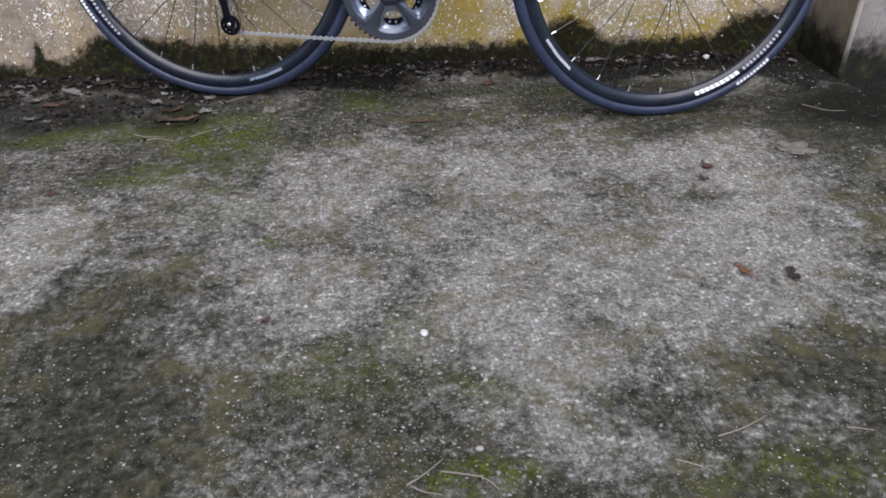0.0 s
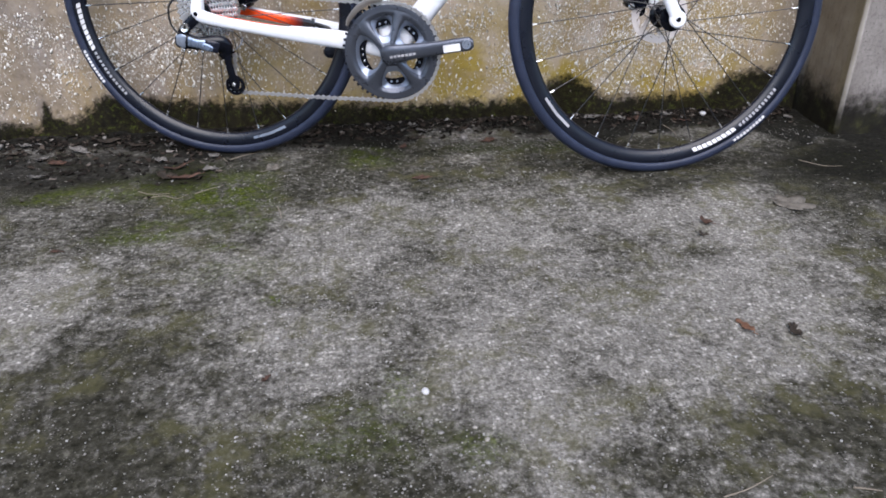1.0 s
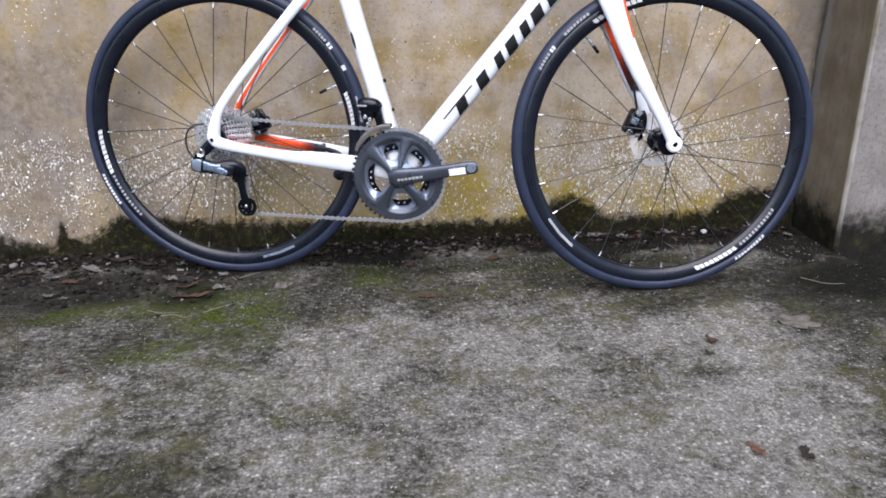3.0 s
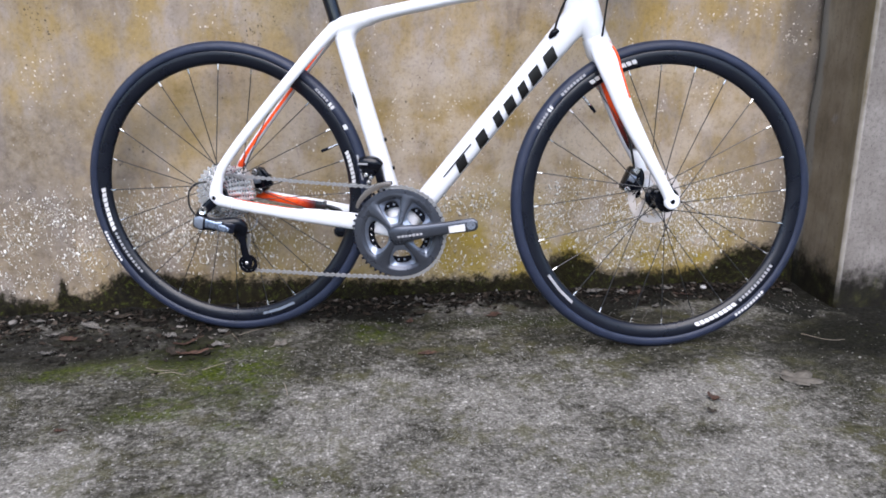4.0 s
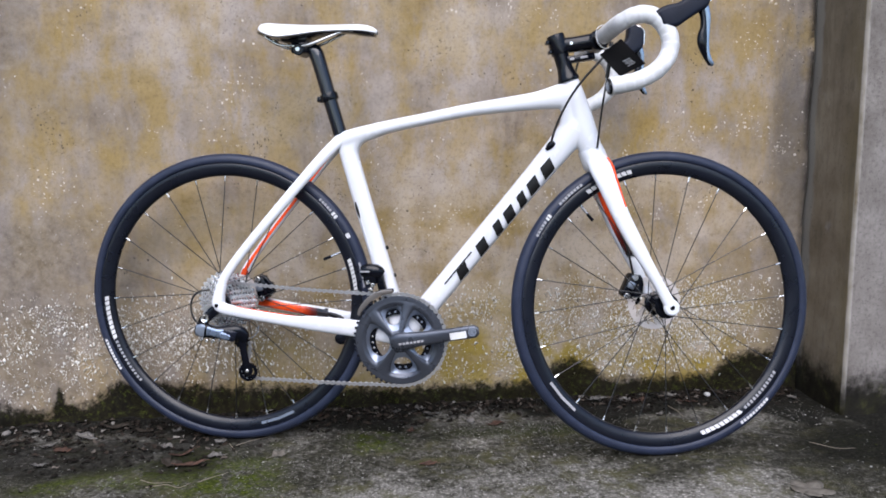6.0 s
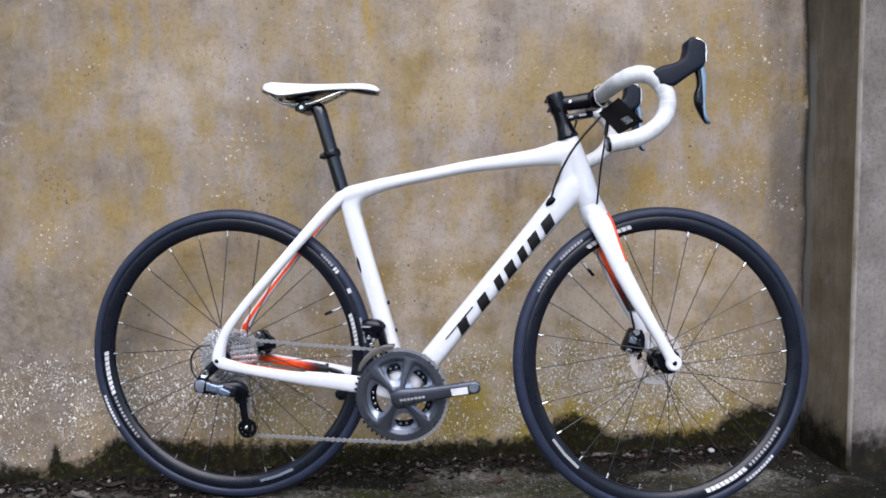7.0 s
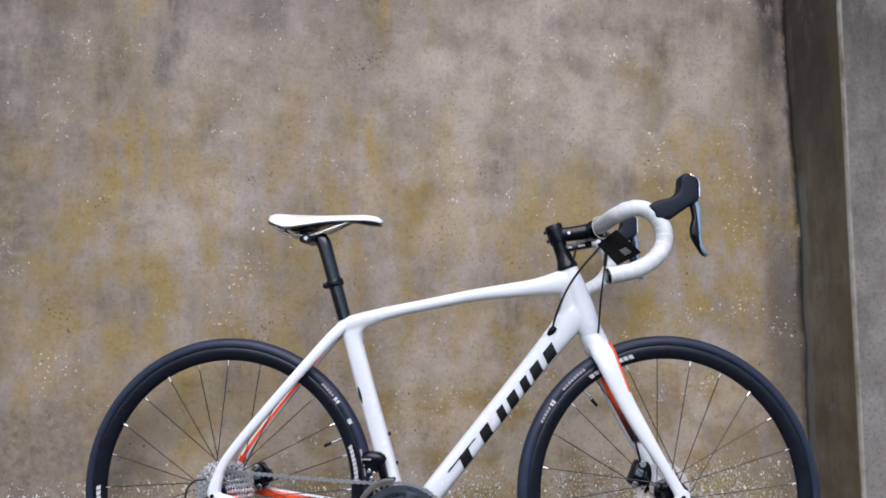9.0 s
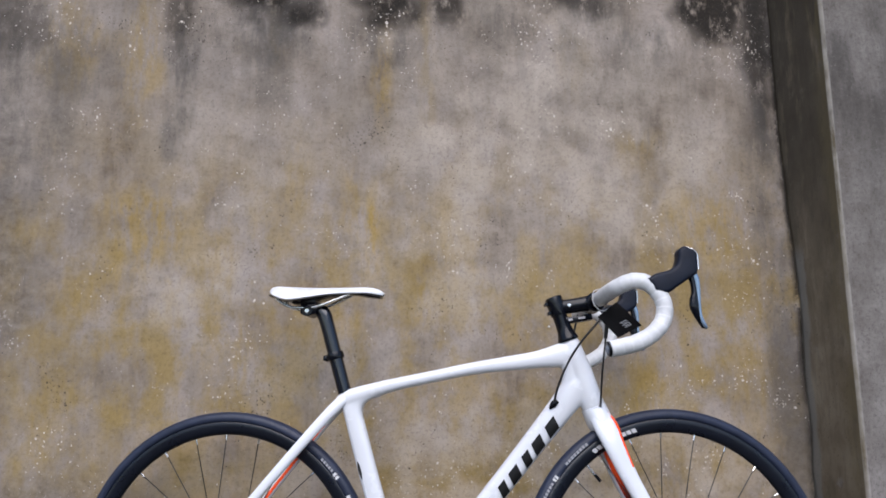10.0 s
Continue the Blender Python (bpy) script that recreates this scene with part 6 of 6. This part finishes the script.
# ---- fallen leaves, twigs and stones, one by one ----
def leaf_material(name, a, b):
    k = Mat(name, a, 0.7, spec=0.15)
    k.put("Base Color", k.mix(k.fade(k.noise(60, 5, 0.7), 0.3, 0.7), a, b))
    k.bump(k.noise(150, 4), 0.4, 0.001)
    return k.m


LEAVES = {
    "pale": (leaf_material("pale_dead_leaf", (0.055, 0.051, 0.047), (0.165, 0.157, 0.147)), "pale grey dead leaf curled on damp ground"),
    "brown": (leaf_material("brown_dead_leaf", (0.03, 0.019, 0.015), (0.085, 0.047, 0.034)), "dry reddish-brown leaf lying on the concrete"),
    "rust": (leaf_material("rust_dead_leaf", (0.07, 0.035, 0.022), (0.15, 0.082, 0.052)), "dry rust-coloured leaf lying on the concrete"),
    "dark": (leaf_material("dark_dead_leaf", (0.012, 0.010, 0.008), (0.045, 0.036, 0.028)), "dark rotting leaf lying on the concrete"),
    "flat": (leaf_material("flat_grey_leaf", (0.062, 0.056, 0.047), (0.125, 0.114, 0.098)), "broad flat greyish leaf stuck to the concrete"),
}


def leaf(kind, x, y, length, wide, turn, curl, seed):
    """A thin pointed leaf, folded along its rib and curled, with a stalk."""
    r = random.Random(seed)
    if kind == "pale":
        length, wide = length * 0.85, wide * 1.5
    bm = bmesh.new()
    rows = []
    for i in range(9):
        f = i / 8
        half = wide / 2 * math.sin(math.pi * min(1, f * 0.95 + 0.05)) ** 0.7 * (1 + r.uniform(-0.5, 0.35)) + 0.0002
        u = (f - 0.5) * length
        sway = r.uniform(-0.16, 0.16) * wide
        lift = curl * length * (2 * f - 1) ** 2 + r.uniform(0, 0.0025)
        row = []
        for s in (-1, -0.5, 0, 0.5, 1):
            row.append(bm.verts.new((u + r.uniform(-0.05, 0.05) * length * abs(s), s * half * (1 + r.uniform(-0.2, 0.2)) + sway, lift + abs(s) ** 1.5 * half * (0.35 + curl) + r.uniform(0, 0.0022))))
        rows.append(row)
    for a, b in zip(rows, rows[1:]):
        for j in range(4):
            bm.faces.new((a[j], a[j + 1], b[j + 1], b[j]))
    geo = bmesh.ops.extrude_face_region(bm, geom=bm.faces[:])
    bmesh.ops.translate(bm, vec=(0, 0, 0.0005), verts=[v for v in geo["geom"] if isinstance(v, bmesh.types.BMVert)])
    add_tube(bm, [(length * 0.46, 0, curl * length * 0.8), (length * 0.58, 0.001, curl * length), (length * 0.68, 0.003, curl * length * 0.9)], 0.0006, 2, 5)
    bmesh.ops.recalc_face_normals(bm, faces=bm.faces)
    mat, label = LEAVES[kind]
    ob = part("leaf", bm, mat)
    z = float(ground_height(np.array([x]), np.array([y]))[0])
    ob.matrix_world = pose(x, y, z - 0.0005, r.uniform(-10, 10), r.uniform(-8, 8), turn)
    return tagged(ob, label, "leaf", "fallen leaves")


def lobed_leaf(x, y, size, turn, seed):
    """A flat five-lobed leaf with pointed tips, creased along its ribs."""
    r = random.Random(seed)
    n, bm = 60, bmesh.new()
    rings = []
    for share in (0.0, 0.35, 0.7, 1.0):
        ring = []
        for i in range(n):
            a = 2 * math.pi * i / n
            lobe = (abs(math.cos(2.5 * a)) ** 0.9) * (0.8 + 0.2 * math.cos(a)) + 0.10 * r.uniform(-1, 1)
            rad = size / 2 * (0.62 + 0.40 * lobe) * share
            ring.append(bm.verts.new((rad * math.cos(a), rad * math.sin(a) * 0.9, 0.001 + 0.004 * share * (0.5 + 0.5 * math.cos(5 * a)) + r.uniform(0, 0.0014) * share)))
        rings.append(ring)
    for a, b in zip(rings, rings[1:]):
        for i in range(n):
            bm.faces.new((a[i], a[(i + 1) % n], b[(i + 1) % n], b[i]))
    bmesh.ops.remove_doubles(bm, verts=bm.verts, dist=0.0001)
    geo = bmesh.ops.extrude_face_region(bm, geom=bm.faces[:])
    bmesh.ops.translate(bm, vec=(0, 0, 0.0005), verts=[v for v in geo["geom"] if isinstance(v, bmesh.types.BMVert)])
    add_tube(bm, [(-size * 0.2, 0, 0.003), (-size * 0.5, 0.004, 0.004), (-size * 0.75, 0.012, 0.003)], 0.0007, 3, 5)
    bmesh.ops.recalc_face_normals(bm, faces=bm.faces)
    mat, label = LEAVES["flat"]
    ob = part("leaf", bm, mat)
    ob.matrix_world = pose(x, y, float(ground_height(np.array([x]), np.array([y]))[0]) - 0.0005, 0, 0, turn)
    return tagged(ob, "broad lobed greyish leaf lying on the concrete", "leaf", "fallen leaves")


lobed_leaf(0.915, -0.609, 0.095, -35, 7)
lobed_leaf(-0.178, -0.283, 0.042, 60, 8)
for i, row in enumerate([
    ("pale", -0.796, -0.067, 0.04, 0.015, 10, 0.12), ("pale", -0.655, -0.114, 0.075, 0.022, -28, 0.1), ("pale", -0.703, -0.277, 0.036, 0.013, 20, 0.3),
    ("pale", -0.724, -0.158, 0.045, 0.012, 30, 0.2), ("brown", -0.681, -0.188, 0.04, 0.02, 15, 0.1), ("dark", -0.596, -0.06, 0.06, 0.02, 10, 0.15),
    ("pale", -0.445, -0.201, 0.034, 0.018, -7, 0.1), ("brown", -0.395, -0.254, 0.06, 0.02, 20, 0.2), ("brown", -0.372, -0.315, 0.07, 0.018, 12, 0.15),
    ("dark", -0.41, -0.301, 0.05, 0.028, -20, 0.15), ("pale", -0.319, -0.272, 0.045, 0.018, -7, 0.12), ("pale", -0.32, -0.195, 0.03, 0.015, 40, 0.2),
    ("pale", -0.438, -0.11, 0.03, 0.012, -20, 0.2), ("pale", 0.196, -0.089, 0.05, 0.014, 0, 0.15), ("dark", 0.165, -0.14, 0.045, 0.02, 30, 0.2),
    ("brown", 0.133, -0.189, 0.025, 0.014, 60, 0.2), ("pale", 0.168, -0.05, 0.03, 0.013, -10, 0.2), ("brown", 0.348, -0.172, 0.035, 0.02, 10, 0.06),
    ("pale", 0.653, -0.04, 0.06, 0.016, 5, 0.1), ("pale", 0.729, -0.05, 0.04, 0.018, -8, 0.12), ("brown", 0.764, -0.06, 0.04, 0.02, 10, 0.12),
    ("pale", 0.864, -0.04, 0.045, 0.015, 0, 0.15), ("brown", 0.888, -0.085, 0.045, 0.015, -15, 0.1), ("pale", 1.19, -0.09, 0.035, 0.018, 12, 0.12),
    ("brown", 0.156, -0.387, 0.04, 0.014, 5, 0.05),
    ("rust", 0.605, -1.03, 0.042, 0.016, -80, 0.10), ("dark", 0.674, -1.055, 0.036, 0.015, -96, 0.2), ("brown", 0.697, -0.676, 0.030, 0.018, -60, 0.3),
    ("dark", 0.668, -0.728, 0.018, 0.011, -30, 0.3), ("brown", -0.133, -1.074, 0.016, 0.008, 45, 0.2),
    ("dark", -0.101, -0.09, 0.04, 0.014, 15, 0.15), ("pale", 0.106, -0.055, 0.035, 0.008, 35, 0.2), ("pale", 0.78, -0.169, 0.02, 0.012, 80, 0.3),
    ("dark", -0.52, -0.1, 0.05, 0.02, -10, 0.15), ("dark", -0.8, -0.12, 0.05, 0.02, 25, 0.15), ("brown", -0.55, -0.64, 0.02, 0.01, 10, 0.1)]):
    leaf(*row, 50 + i)

TWIG = plain("dry_twig", (0.16, 0.135, 0.105), 0.8, grain=0.4)


def twig(keys, radius):
    bm = bmesh.new()
    pts = [(x, y, float(ground_height(np.array([x]), np.array([y]))[0]) + radius * 0.8) for x, y in keys]
    rows = [(*p, radius * (1 - 0.5 * i / (len(pts) - 1)), radius * (1 - 0.5 * i / (len(pts) - 1))) for i, p in enumerate(pts)]
    add_loft(bm, rows, 4, 7, 2.0, (0.2, 0.1, 1))
    tagged(part("twig", bm, TWIG), "thin dry twig lying on the mossy concrete", "twig", "fallen twigs")


for keys, r in (([(0.041, -1.391), (0.062, -1.378), (0.086, -1.358)], 0.0013), ([(0.081, -1.376), (0.11, -1.384), (0.128, -1.392), (0.142, -1.409)], 0.0012), ([(0.045, -1.392), (0.06, -1.402), (0.079, -1.409)], 0.001),
                ([(0.349, -1.392), (0.368, -1.4), (0.386, -1.412)], 0.0011), ([(0.415, -1.362), (0.45, -1.352), (0.49, -1.335)], 0.0011), ([(0.577, -1.364), (0.59, -1.368), (0.607, -1.374)], 0.0013),
                ([(-0.155, -0.49), (-0.148, -0.515), (-0.142, -0.55)], 0.0011), ([(-0.44, -0.41), (-0.40, -0.40), (-0.37, -0.42), (-0.35, -0.40)], 0.0012), ([(-0.46, -0.37), (-0.43, -0.39), (-0.39, -0.39)], 0.001),
                ([(-0.335, -0.40), (-0.31, -0.38), (-0.28, -0.36)], 0.001), ([(-0.29, -0.22), (-0.25, -0.19), (-0.2, -0.17)], 0.0011), ([(-0.30, -0.2), (-0.285, -0.235), (-0.275, -0.26)], 0.001),
                ([(0.83, -0.10), (0.84, -0.15), (0.835, -0.19)], 0.001), ([(1.06, -0.38), (1.1, -0.42), (1.14, -0.43)], 0.001), ([(0.08, -0.09), (0.1, -0.06), (0.115, -0.03)], 0.0011)):
    twig(keys, r)

PALE_STONE = plain("pale_stone", (0.42, 0.42, 0.425), 0.6, grain=0.3)
DULL_STONE = plain("dull_pale_stone", (0.24, 0.225, 0.20), 0.7, grain=0.4)
GREY_STONE = plain("grey_stone", (0.14, 0.13, 0.12), 0.75, grain=0.5)


def stone(x, y, r, mat, label, seed, lift=0.4):
    rnd = np.random.RandomState(seed)
    bm = bmesh.new()
    bmesh.ops.create_icosphere(bm, subdivisions=2, radius=1.0)
    for v in bm.verts:
        v.co *= 1 + 0.12 * noise.noise(v.co * 1.7 + Vector((seed, 0, 0)))
        v.co = Vector((v.co.x * r * 1.25, v.co.y * r, v.co.z * r * 0.7))
    ob = part("stone", bm, mat)
    ob.matrix_world = pose(x, y, float(ground_height(np.array([x]), np.array([y]))[0]) + r * lift, 0, 0, rnd.uniform(0, 180))
    tagged(ob, label, "stone", "loose stones")


for i, (x, y, r, mat, label) in enumerate([(0.088, -1.132, 0.0058, PALE_STONE, "small white stone lying on the concrete"), (0.965, -0.05, 0.009, PALE_STONE, "small white stone by the foot of the wall"), (-0.858, -0.06, 0.010, GREY_STONE, "grey stone lying in leaf litter"),
                                           (0.29, -0.143, 0.011, GREY_STONE, "grey pebble by the mossy wall foot"), (0.13, -1.349, 0.0042, DULL_STONE, "small cream stone in moss"), (0.157, -1.234, 0.0032, DULL_STONE, "small cream stone on the concrete"),
                                           (0.145, -1.21, 0.003, DULL_STONE, "small cream stone on the concrete")]):
    stone(x, y, r, mat, label, i)


# crumbled leaf scraps along the foot of the wall
SCRAP = Mat("leaf_scraps", rough=0.85, spec=0.08)
geo = SCRAP.n.new("ShaderNodeNewGeometry")
SCRAP.put("Base Color", SCRAP.ramp(geo.outputs["Random Per Island"], [(0.0, (0.006, 0.005, 0.004)), (0.55, (0.011, 0.009, 0.0075)), (0.85, (0.030, 0.023, 0.018)), (0.95, (0.075, 0.063, 0.053)), (1.0, (0.17, 0.16, 0.148))]))
N = 2400
r = np.random.RandomState(77)
px = r.uniform(-1.0, 1.22, N)
py = -0.012 - np.abs(r.normal(0, 1, N)) * np.interp(px, [-1, -0.3, 0.3, 1.2], [0.085, 0.08, 0.05, 0.045])
some = (px < -0.25) & (r.uniform(0, 1, N) < 0.3)
py = np.where(some, py - r.uniform(0, 0.22, N), py)
turn, ln, wd = r.uniform(0, 6.28, N), r.uniform(0.003, 0.013, N), r.uniform(0.3, 0.7, N)
ring = []
for k in range(6):
    a = k * math.pi / 3
    rad = ln * r.uniform(0.6, 1.1, N)
    u, v = rad * math.cos(a), rad * math.sin(a) * wd
    ring.append(np.stack([px + u * np.cos(turn) - v * np.sin(turn), np.minimum(py + u * np.sin(turn) + v * np.cos(turn), -0.002), ground_height(px, py) + r.uniform(0.0, 0.007, N)], -1))
mid = np.stack([px, np.minimum(py, -0.004), ground_height(px, py) + 0.003], -1)
v = np.stack([*ring, mid], 1)
faces = (np.array([[k, (k + 1) % 6, 6] for k in range(6)])[None] + (np.arange(N) * 7)[:, None, None]).reshape(-1, 3)
sheet("leaf_litter", v.reshape(-1, 3), faces, SCRAP.m, "crumbled brown and grey leaf scraps along the wall foot", kind="stuff", category="leaf litter")
